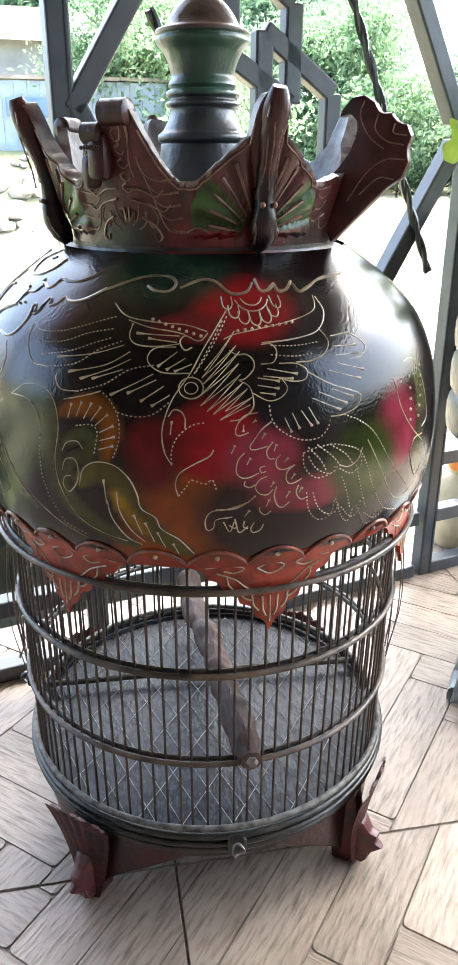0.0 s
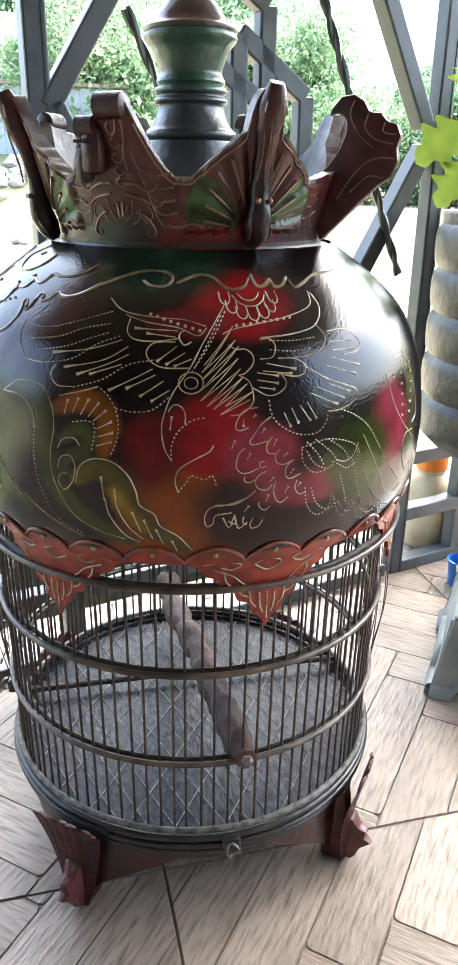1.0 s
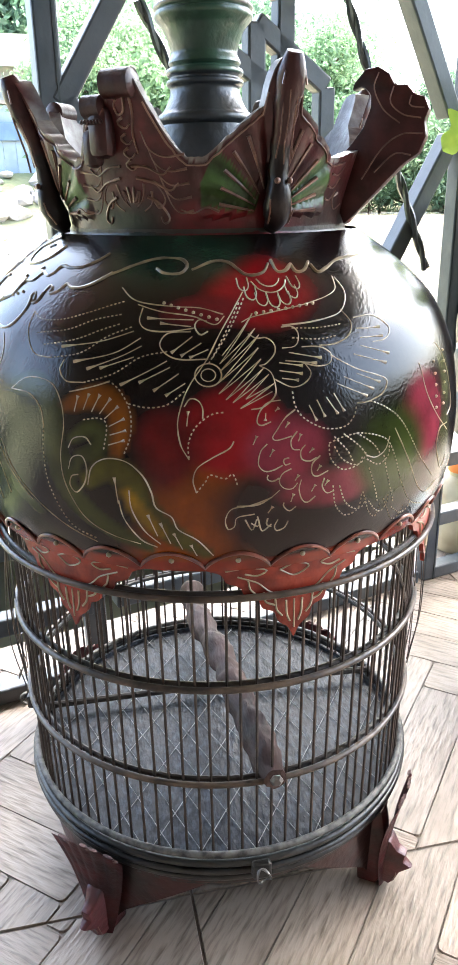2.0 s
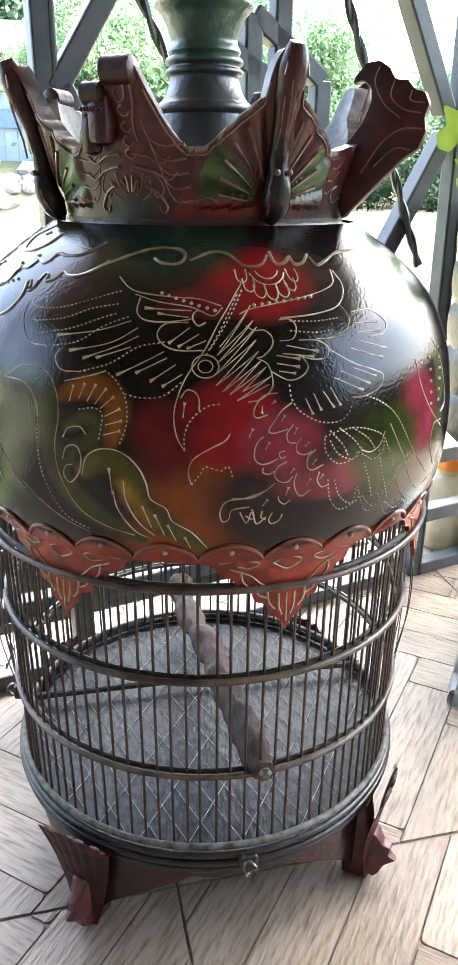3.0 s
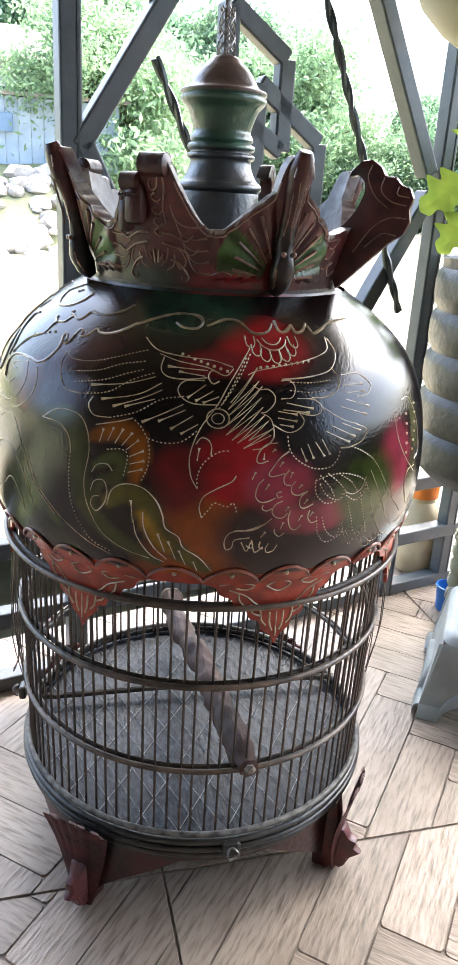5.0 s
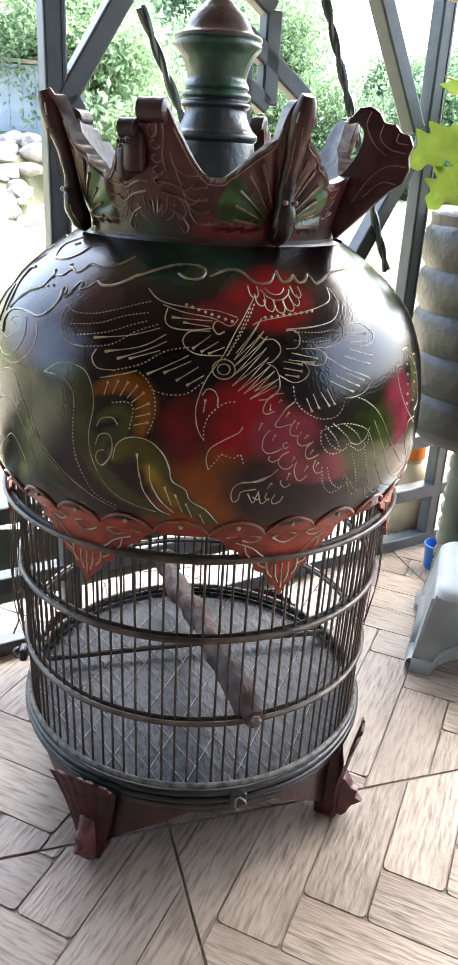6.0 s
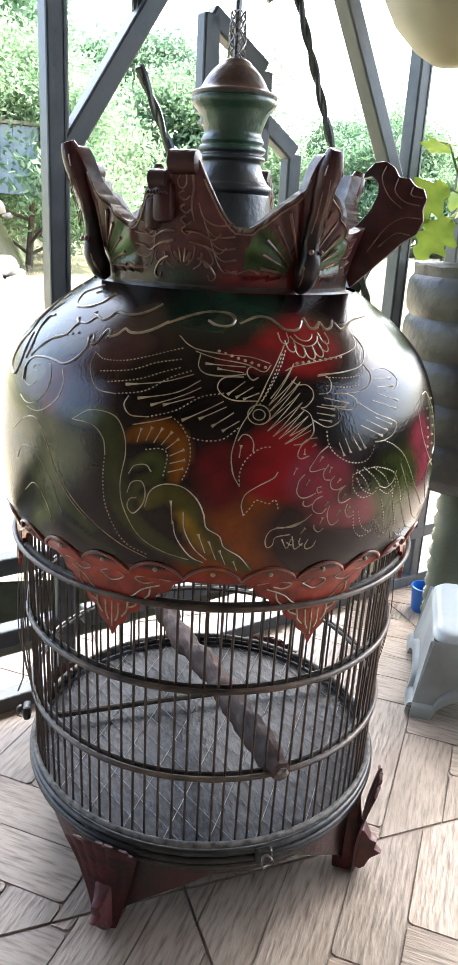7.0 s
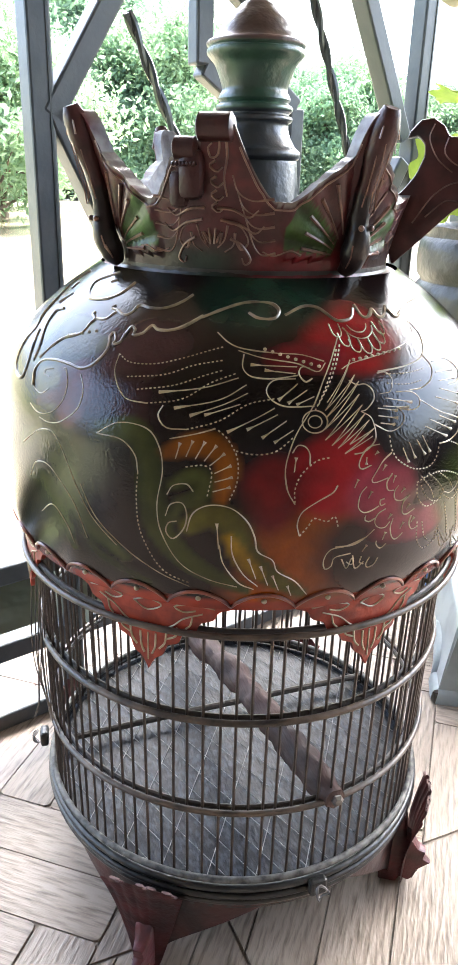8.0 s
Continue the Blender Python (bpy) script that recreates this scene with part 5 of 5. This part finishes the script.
# edge line and swirls on the crown's wall
edge = []
for i in range(361):
    az = i - 180
    if any(abs(swing(az, a)) < 12 for a in LEAFY) or any(abs(swing(az, a)) < 5 for a in FANS) or any(abs(swing(az, a)) < 9 for a in SCROLLS):
        if len(edge) > 3:
            part("edge_line", tube(edge, 0.0008, 5), PINKLINE, crown)
        edge = []
        continue
    z = crown_top(az) - 0.0055
    edge.append(polar(wall_radius(z) + fan_relief(az, z) + 0.0005, az, z))
if len(edge) > 3:
    part("edge_line", tube(edge, 0.0008, 5), PINKLINE, crown)
def comma(pts, fat=0.0013):
    """A painted stroke with a fat drop at its end."""
    fl = smooth_line([(a * 0.0022, z) for a, z in pts], 0.0018)
    n = len(fl)
    part("painted_comma", tube([polar(wall_radius(z) + fan_relief(x / 0.0022, z) + 0.0001, x / 0.0022, z) for x, z in fl], [0.0006 + (fat - 0.0006) * max(0.0, k / n - 0.55) / 0.45 for k in range(n)], 6), PINKLINE, crown)


for az in SCROLLS:
    if az in LEAFY:
        continue
    for k in (-1, 1):
        for i in range(5):
            z = 0.722 - 0.0095 * i
            comma([(az + k * (7.0 + 1.3 * i), z), (az + k * (8.6 + 1.4 * i), z - 0.011), (az + k * (13 + i), z - 0.0165), (az + k * (19.5 + 0.5 * i), z - 0.0150)])
        comma([(az + k * 5, 0.690), (az + k * 9.5, 0.687), (az + k * 12, 0.677), (az + k * 9.8, 0.671), (az + k * 8.2, 0.676)])
        comma([(az + k * 1.5, 0.672), (az + k * 4, 0.678), (az + k * 5.2, 0.688)], 0.0013)
        comma([(az + k * 4.0, 0.669), (az + k * 7.0, 0.674), (az + k * 7.6, 0.683)], 0.0013)
        comma([(az + k * 17, 0.670), (az + k * 21, 0.667), (az + k * 26, 0.671), (az + k * 30, 0.668)])
for az in LEAFY:
    for k in (-1, 1):
        for i in range(3):
            comma([(az + k * (11 + i), 0.700 - 0.009 * i), (az + k * (14 + i), 0.693 - 0.009 * i), (az + k * (18 + i), 0.694 - 0.009 * i)], 0.0013)
        comma([(az + k * 6, 0.672), (az + k * 11, 0.668), (az + k * 14, 0.676), (az + k * 11, 0.680)], 0.0013)

# turned finial with wire sleeve and hook
def finial_paint(p):
    z = p[2]
    c = (0.028, 0.036, 0.042) if z < 0.775 else (0.03, 0.085, 0.05) if z < 0.822 else (0.07, 0.035, 0.03)
    return np.array(c) * (1 + 0.5 * noise.noise(Vector(p) * 40))


FIN = [(0.0, 0.642), (0.041, 0.642), (0.041, 0.70), (0.0385, 0.733), (0.038, 0.736), (0.0405, 0.7385), (0.0405, 0.743), (0.036, 0.747), (0.031, 0.756), (0.0295, 0.764), (0.0325, 0.7665), (0.0325, 0.7695), (0.029, 0.7715), (0.0325, 0.7745), (0.032, 0.778), (0.0285, 0.780),
       (0.0305, 0.783), (0.0288, 0.787), (0.0275, 0.79), (0.030, 0.799), (0.034, 0.808), (0.0385, 0.813), (0.0405, 0.8155), (0.0405, 0.8185), (0.0385, 0.8198), (0.0408, 0.8215), (0.0405, 0.8245), (0.035, 0.8265), (0.0315, 0.830), (0.028, 0.836), (0.0225, 0.843), (0.016, 0.849), (0.0105, 0.8535), (0.0, 0.854)]
fin_prof = smooth_line(FIN, 0.0015)
finial = tint(part("finial", lathe([tuple(p) for p in fin_prof], 64), FINGREEN, cage, "turned dark green lacquered finial"), finial_paint)
sleeve = bmesh.new()
for turn_ in (1, -1):
    for k in range(6):
        tube([polar(0.0085 - 0.002 * f, 60 * k + turn_ * 260 * f, 0.853 + 0.04 * f) for f in np.linspace(0, 1, 24)], 0.0008, 4, sleeve)
part("wire_sleeve", sleeve, WIRE, finial, "woven wire sleeve")
part("hook", tube(smooth_line([(0, 0, 0.85), (0, 0, 0.905), (0.006, 0.0, 0.93), (0.02, 0.0, 0.945), (0.036, 0, 0.935), (0.038, 0, 0.915), (0.026, 0, 0.905)], 0.004), 0.0032, 8), WIRE, finial, "bent metal hanging hook")
part("deck", lathe([(0.0, 0.650), (0.122, 0.650), (0.122, 0.656), (0.0, 0.658)], 72), BASEDARK, cage)

# ---- plastic stool ----
stool = thing("step_stool", "small pale blue-grey plastic step stool", "stool", (0.553, 0.178, 0), -25)
W2, D2, H2 = 0.165, 0.115, 0.14
bm = bmesh.new()


def rounded(w, d, r, n=6):
    return [(sx * (w - r) + r * math.cos(a), sy * (d - r) + r * math.sin(a)) for sx, sy, a0 in ((1, 1, 0), (-1, 1, 90), (-1, -1, 180), (1, -1, 270)) for a in (radians(a0 + 90 * k / n) for k in range(n + 1))]


rings = []
for w, d, z in ((W2 - 0.036, D2 - 0.032, H2), (W2 - 0.028, D2 - 0.024, H2 - 0.0015), (W2 - 0.023, D2 - 0.019, H2 - 0.007), (W2 - 0.021, D2 - 0.0165, H2 - 0.018)):
    rings.append([bm.verts.new((x, y, z)) for x, y in rounded(w, d, 0.026)])
for p, q in zip(rings, rings[1:]):
    for i in range(len(p)):
        bm.faces.new((p[i], q[i], q[(i + 1) % len(p)], p[(i + 1) % len(p)]))
bm.faces.new(rings[0])
part("seat", bm, STOOL, stool)


def stool_side(length, sy, turn):
    """A tapering side with an arched opening and a flared foot rim."""
    bm = bmesh.new()
    cols = []
    for k in np.linspace(-1, 1, 61):
        arch = 0.056 * max(0, 1 - (k / 0.80) ** 2) ** 0.5 if length > 0.12 else 0.035 * max(0, 1 - (k / 0.6) ** 2) ** 0.5
        col = []
        for up, out in ((0, 0.0065), (0.004, 0.0075), (0.016, 0.0075), (0.019, 0.0055), (0.0205, 0.0), (0.2, 0), (0.4, 0), (0.6, 0), (0.8, 0), (1, 0)):
            z = arch + up if up < 0.1 else arch + 0.0205 + (H2 - 0.0365 - arch) * (up - 0.1) / 0.9
            spread = 1 - 0.11 * z / (H2 - 0.016)
            flare = out
            col.append(bm.verts.new((k * length * spread, -(sy * (1 - 0.14 * z / (H2 - 0.016)) + flare), z)))
        cols.append(col)
    for p, q in zip(cols, cols[1:]):
        for i in range(9):
            bm.faces.new((p[i], q[i], q[i + 1], p[i + 1]))
    bmesh.ops.solidify(bm, geom=bm.faces[:], thickness=0.004)
    bmesh.ops.rotate(bm, matrix=Matrix.Rotation(radians(turn), 3, "Z"), verts=bm.verts[:])
    part("side", bm, STOOL, stool)


stool_side(W2, D2, 0)
stool_side(W2, D2, 180)
stool_side(D2, W2, 90)
stool_side(D2, W2, 270)

# ---- planter on its bottle pedestal ----
PC = (0.53, 0.38)
pedestal = thing("bottle_pedestal", "clear plastic bottle of cloudy water under the planter", "bottle", (*PC, 0))
prof = [(0, 0.0), (0.04, 0.0), (0.046, 0.006)] + [(0.048 - 0.0055 * (0.5 + 0.5 * math.cos(z * 210)) ** 2, z) for z in np.linspace(0.012, 0.27, 80)] + [(0.045, 0.28), (0.045, 0.30), (0, 0.30)]
part("bottle", lathe(prof, 40), CLEAR, pedestal)
part("water_fill", lathe([(0, 0.003), (0.041, 0.004), (0.0415, 0.285), (0, 0.285)], 32), BOTTLEFILL, pedestal)
planter = thing("planter", "grey painted ribbed water bottle used as planter", "planter", (*PC, 0.30))
RP = 0.146
prof = [(0.0, 0.0), (0.06, 0.0), (0.112, 0.006), (0.128, 0.02)]
for k in range(5):
    z0 = 0.03 + 0.065 * k
    prof += [(RP - 0.0075, z0), (RP - 0.002, z0 + 0.007), (RP, z0 + 0.022), (RP, z0 + 0.042), (RP - 0.002, z0 + 0.055), (RP - 0.0078, z0 + 0.0618)]
prof += [(RP - 0.008, 0.36), (RP - 0.006, 0.367), (RP - 0.009, 0.37), (RP - 0.012, 0.366), (RP - 0.013, 0.34), (0.0, 0.335)]
bm = lathe(prof, 72)
for v in bm.verts:
    if v.co.z > 0.358:
        v.co.z += 0.0025 * noise.noise(v.co * 30)
part("pot", bm, POTGREY, planter)
bm = bmesh.new()
g = [[bm.verts.new((r * math.cos(a), r * math.sin(a), 0.352 + 0.006 * noise.noise((r * 60 * math.cos(a), r * 60 * math.sin(a), 0)))) for a in (6.2832 * i / 40 for i in range(40))] for r in (0.133, 0.11, 0.075, 0.05, 0.025, 0.004)]
for p, q in zip(g, g[1:]):
    for i in range(40):
        bm.faces.new((p[i], p[(i + 1) % 40], q[(i + 1) % 40], q[i]))
bm.faces.new(g[-1])
part("soil", bm, SOIL, planter, "dry crumbly potting soil")
lumps = bmesh.new()
rnd = random.Random(9)
for i in range(130):
    made = bmesh.ops.create_icosphere(lumps, subdivisions=1, radius=rnd.uniform(0.0015, 0.004))["verts"]
    a, r = rnd.uniform(0, 6.28), 0.115 * math.sqrt(rnd.random())
    bmesh.ops.translate(lumps, vec=(r * math.cos(a), r * math.sin(a), 0.354), verts=made)
tagged(part("soil_lumps", lumps, SOIL, planter), kind="stuff")


def lobed_leaf(length, width, lobes, seed):
    """A lobed, gently cupped leaf from its stalk end along +x."""
    rnd = random.Random(seed)
    bm = bmesh.new()
    rows = []
    for i in range(25):
        f = i / 24
        w = width * (math.sin(math.pi * min(1, f * 1.02)) ** 0.6) * (0.76 + 0.24 * math.cos(f * math.pi * 2 * lobes)) * (1 - 0.25 * f) + 0.0006
        row = []
        for k in np.linspace(-1, 1, 9):
            x = length * f + 0.22 * w * abs(k)
            z = -0.35 * length * f * f + 0.12 * w * abs(k) + 0.05 * length * math.sin(f * 9 + seed) * abs(k) - 0.1 * w * k * k
            row.append(bm.verts.new((x, w * k, z)))
        rows.append(row)
    for p, q in zip(rows, rows[1:]):
        for i in range(8):
            bm.faces.new((p[i], p[i + 1], q[i + 1], q[i]))
    return bm


def seedling(at, stems, seed, label):
    rnd = random.Random(seed)
    plant = thing("melon_seedling", label, "plant", at)
    for lean, height, leaves in stems:
        top = Vector((math.cos(lean) * height * 0.35, math.sin(lean) * height * 0.35, height))
        line = smooth_line([(0, 0, -0.02), tuple(top * 0.45 + Vector((0.006, 0, 0.01))), tuple(top)], 0.006)
        part("stem", tube(line, [0.0035 - 0.0017 * i / len(line) for i in range(len(line))], 7), STEM, plant)
        for f, az, size, pitch in leaves:
            size *= 0.95
            p = Vector(line[int(f * (len(line) - 1))])
            d = Vector((math.cos(az), math.sin(az), 0.5)).normalized()
            e = p + d * size * 0.55
            stalk = tube([p, p.lerp(e, 0.5) + Vector((0, 0, 0.004)), e], 0.0013, 5)
            leaf = part("leaf", lobed_leaf(size, size * 0.56, 3.2, rnd.randint(0, 99)), LEAF, plant, "lobed yellow-green leaf")
            leaf.matrix_basis = Matrix.Translation(e) @ pose(0, 0, 0, 58 * math.cos(az) + rnd.uniform(-14, 14), pitch + 35 * max(0, -math.sin(az)), math.degrees(az))
            part("stalk", stalk, STEM, leaf).matrix_basis = leaf.matrix_basis.inverted()
    return plant


Z0 = 0.30 + 0.352
seedling((0.445, 0.315, Z0), ((2.2, 0.18, ((1.0, 1.4, 0.07, -10), (0.95, -0.6, 0.07, 10), (0.65, 3.4, 0.085, 15), (0.8, 5.2, 0.06, 20))), (2.9, 0.065, ((1.0, 3.6, 0.075, 20), (0.8, 4.6, 0.06, 25)))), 3, "young melon seedling with lobed leaves in the planter")
seedling((0.50, 0.30, Z0), ((0.4, 0.13, ((1.0, 0.3, 0.12, 25), (1.0, -1.4, 0.115, 30), (0.9, 2.2, 0.11, 10), (0.6, 3.9, 0.08, 35))), (1.5, 0.16, ((1.0, 0.9, 0.11, 10), (0.9, 4.3, 0.13, 40)))), 5, "young melon seedling with broad yellow-green leaves")
seedling((0.56, 0.36, Z0), ((1.2, 0.18, ((1.0, 0.2, 0.11, 10), (0.8, 2.5, 0.11, 20), (0.7, 4.6, 0.11, 30))),), 8, "young melon seedling with lobed leaves in the planter")
for az, ln_ in ((3.7, 0.05), (4.4, 0.06), (5.0, 0.05)):
    runner = tagged(part("dry_stalk", tube(smooth_line([(PC[0] + 0.03 * math.cos(az), PC[1] + 0.03 * math.sin(az), Z0 + 0.012), (PC[0] + 0.08 * math.cos(az + 0.4), PC[1] + 0.08 * math.sin(az + 0.4), Z0 + 0.006), (PC[0] + 0.1 * math.cos(az + 0.9), PC[1] + 0.1 * math.sin(az + 0.9), Z0 + 0.004)], 0.008), 0.0022, 6), STEM), "pale trailing stalk lying on the planter's soil", "stalk", group="trailing stalks")

# jar with orange cap, by the railing
jar = thing("plastic_jar", "cloudy plastic jar with orange cap by the railing", "jar", (*rail(0.745, 0, 0.395)[:2], 0))
part("jar_body", lathe([(0, 0), (0.044, 0), (0.051, 0.01), (0.053, 0.04), (0.051, 0.09), (0.042, 0.115), (0.026, 0.13), (0.026, 0.14), (0, 0.14)], 36), PALEFILL, jar)
jar.scale = (1.1, 1.1, 1.2)
part("cap", lathe([(0, 0.138), (0.03, 0.138), (0.03, 0.162), (0.027, 0.166), (0, 0.166)], 30), ORANGE, jar, "orange screw cap")
tub = thing("blue_tub", "small blue plastic tub on the tiles", "tub", (0.527, 0.468, 0))
part("tub_body", lathe([(0, 0), (0.02, 0), (0.022, 0.004), (0.025, 0.05), (0.027, 0.052), (0.024, 0.053), (0.021, 0.008), (0, 0.008)], 36), BLUE, tub)

# hanging cream pot
bagpot = thing("hanging_pot", "cream plastic hanging pot with faded print", "pot", (0.365, 0.325, 0.935))
bm = lathe([(0, 0.0), (0.022, 0.003), (0.05, 0.02), (0.08, 0.05), (0.098, 0.09), (0.104, 0.14), (0.104, 0.3), (0.108, 0.305), (0.102, 0.31), (0.098, 0.14), (0.09, 0.09), (0, 0.03)], 48)
for v in bm.verts:
    v.co += 0.006 * Vector((noise.noise(v.co * 13), noise.noise(v.co * 13 + Vector((5, 0, 0))), 0))
pot_body = part("pot_body", bm, BAGPOT, bagpot)
mk = bmesh.new()
for k in range(3):
    made = bmesh.ops.create_circle(mk, cap_ends=True, radius=0.014, segments=7)["verts"]
    bmesh.ops.transform(mk, matrix=pose(0, 0, 0, 0, 0, -150 + 34 * k) @ Matrix.Translation((0.1045 - 0.006 * (k % 2), 0, 0.10 + 0.03 * k)) @ pose(0, 0, 0, 0, 80, 0), verts=made)
part("print_mark", mk, INKGREY, pot_body)
for az in (30, 150, 270):
    part("cord", tube([polar(0.1, az, 0.305), (0, 0, 0.9)], 0.0015, 5), WIRE, bagpot)
part("ceiling_cord", tube([(0, 0, 0.9), (0, 0, 1.6)], 0.002, 5), WIRE, bagpot)

# ---- floor tiles: herringbone planks printed in relief on square tiles ----
PW, PL, DIR, TILE_DIR = 0.070, 0.28, 58.5, 9.0
TILE = 0.60


def clip(poly, nx, ny, c):
    out = []
    for (x0, y0), (x1, y1) in zip(poly, poly[1:] + poly[:1]):
        d0, d1 = nx * x0 + ny * y0 - c, nx * x1 + ny * y1 - c
        if d0 <= 0:
            out.append((x0, y0))
        if (d0 < 0) != (d1 < 0) and abs(d0 - d1) > 1e-12:
            f = d0 / (d0 - d1)
            out.append((x0 + f * (x1 - x0), y0 + f * (y1 - y0)))
    return out


floor_ob = bpy.data.objects["floor"]
rnd = random.Random(4)
tx, ty = Vector((math.cos(radians(TILE_DIR)), math.sin(radians(TILE_DIR)))), Vector((-math.sin(radians(TILE_DIR)), math.cos(radians(TILE_DIR))))
dx, dy = Vector((math.cos(radians(DIR)), math.sin(radians(DIR)))), Vector((math.sin(radians(DIR)), -math.cos(radians(DIR))))
corner = Vector((-0.037, -0.134))
rest = bmesh.new()
count = 0
for ti in range(-6, 5):
    for tj in range(-6, 4):
        lo = corner + tx * TILE * ti + ty * TILE * tj
        mid_ = lo + (tx + ty) * TILE * 0.5
        if not (-3.7 < mid_.dot(U.xy) < 2.3 and -2.5 < mid_.dot(N.xy) < 0.9):
            continue
        shift = Vector((0.196, -0.212)) + dx * 0.021 * ((ti * 3 + tj * 5) % 7) + dy * 0.017 * ((ti + 2 * tj) % 5) if (ti, tj) != (0, -1) else Vector((0.196, -0.212))
        ex = dx
        if (ti + tj) % 2 == 0:
            ex, shift = -dx, Vector((0.331, 0.101))
        for a in range(-16, 17):
            for b in range(-6, 7):
                for vert in (0, 1):
                    o = shift + (ex + dy) * PW * a + (ex - dy) * PL * b
                    u, v = ex, dy
                    if vert:
                        outline = [(0, 0), (PL, 0), (PL, PW), (0, PW)]
                    else:
                        o = o - ex * PW
                        outline = [(0, 0), (PW, 0), (PW, PL), (0, PL)]
                    g_, c_ = 0.0005, 0.006
                    (x0, y0), (x1, y1) = outline[0], outline[2]
                    x0, y0, x1, y1 = x0 + g_, y0 + g_, x1 - g_, y1 - g_
                    q = 0.0018
                    cor = [(x0 + c_, y0), (x1 - c_, y0), (x1 - q, y0 + q), (x1, y0 + c_), (x1, y1 - c_), (x1 - q, y1 - q), (x1 - c_, y1), (x0 + c_, y1), (x0 + q, y1 - q), (x0, y1 - c_), (x0, y0 + c_), (x0 + q, y0 + q)]
                    poly = [tuple(o + u * px + v * py) for px, py in cor]
                    e = 0.0013
                    for nx, ny, c in ((tx.x, tx.y, tx.dot(lo) + TILE - e), (-tx.x, -tx.y, -tx.dot(lo) - e), (ty.x, ty.y, ty.dot(lo) + TILE - e), (-ty.x, -ty.y, -ty.dot(lo) - e), (N.x, N.y, 0.455), (-N.x, -N.y, 1.997), (U.x, U.y, 1.777), (-U.x, -U.y, 3.197)):
                        poly = clip(poly, nx, ny, c) if poly else poly
                    if len(poly) < 3:
                        continue
                    cx, cy = sum(p[0] for p in poly) / len(poly), sum(p[1] for p in poly) / len(poly)
                    area = 0.5 * sum(p[0] * q_[1] - q_[0] * p[1] for p, q_ in zip(poly, poly[1:] + poly[:1]))
                    if abs(area) < 4e-5:
                        continue
                    if area < 0:
                        poly = poly[::-1]
                    ang = DIR if vert else DIR - 90
                    near = -0.62 < cx < 0.72 and -0.42 < cy < 0.66
                    inv = Matrix.Rotation(-radians(ang), 2)
                    local = [inv @ Vector((p[0] - cx, p[1] - cy)) for p in poly] if near else [Vector((p[0], p[1])) for p in poly]
                    mid = sum(local, Vector((0, 0))) / len(local)
                    inset = [mid + (p - mid) * (1 - 0.0010 / max((p - mid).length, 0.004)) for p in local]
                    bm = bmesh.new() if near else rest
                    low = [bm.verts.new((p.x, p.y, -0.0020)) for p in local]
                    top = [bm.verts.new((p.x, p.y, 0.0)) for p in inset]
                    bm.faces.new(top)
                    m = len(low)
                    for i in range(m):
                        bm.faces.new((low[i], low[(i + 1) % m], top[(i + 1) % m], top[i]))
                    if near:
                        pl = part("plank", bm, PLANK, floor_ob, smooth=False)
                        pl.matrix_basis = pose(cx, cy, rnd.uniform(-0.0004, 0.0), 0, 0, ang)
                        count += 1
tagged(part("farther_planks", rest, PLANK, floor_ob, smooth=False), kind="stuff")
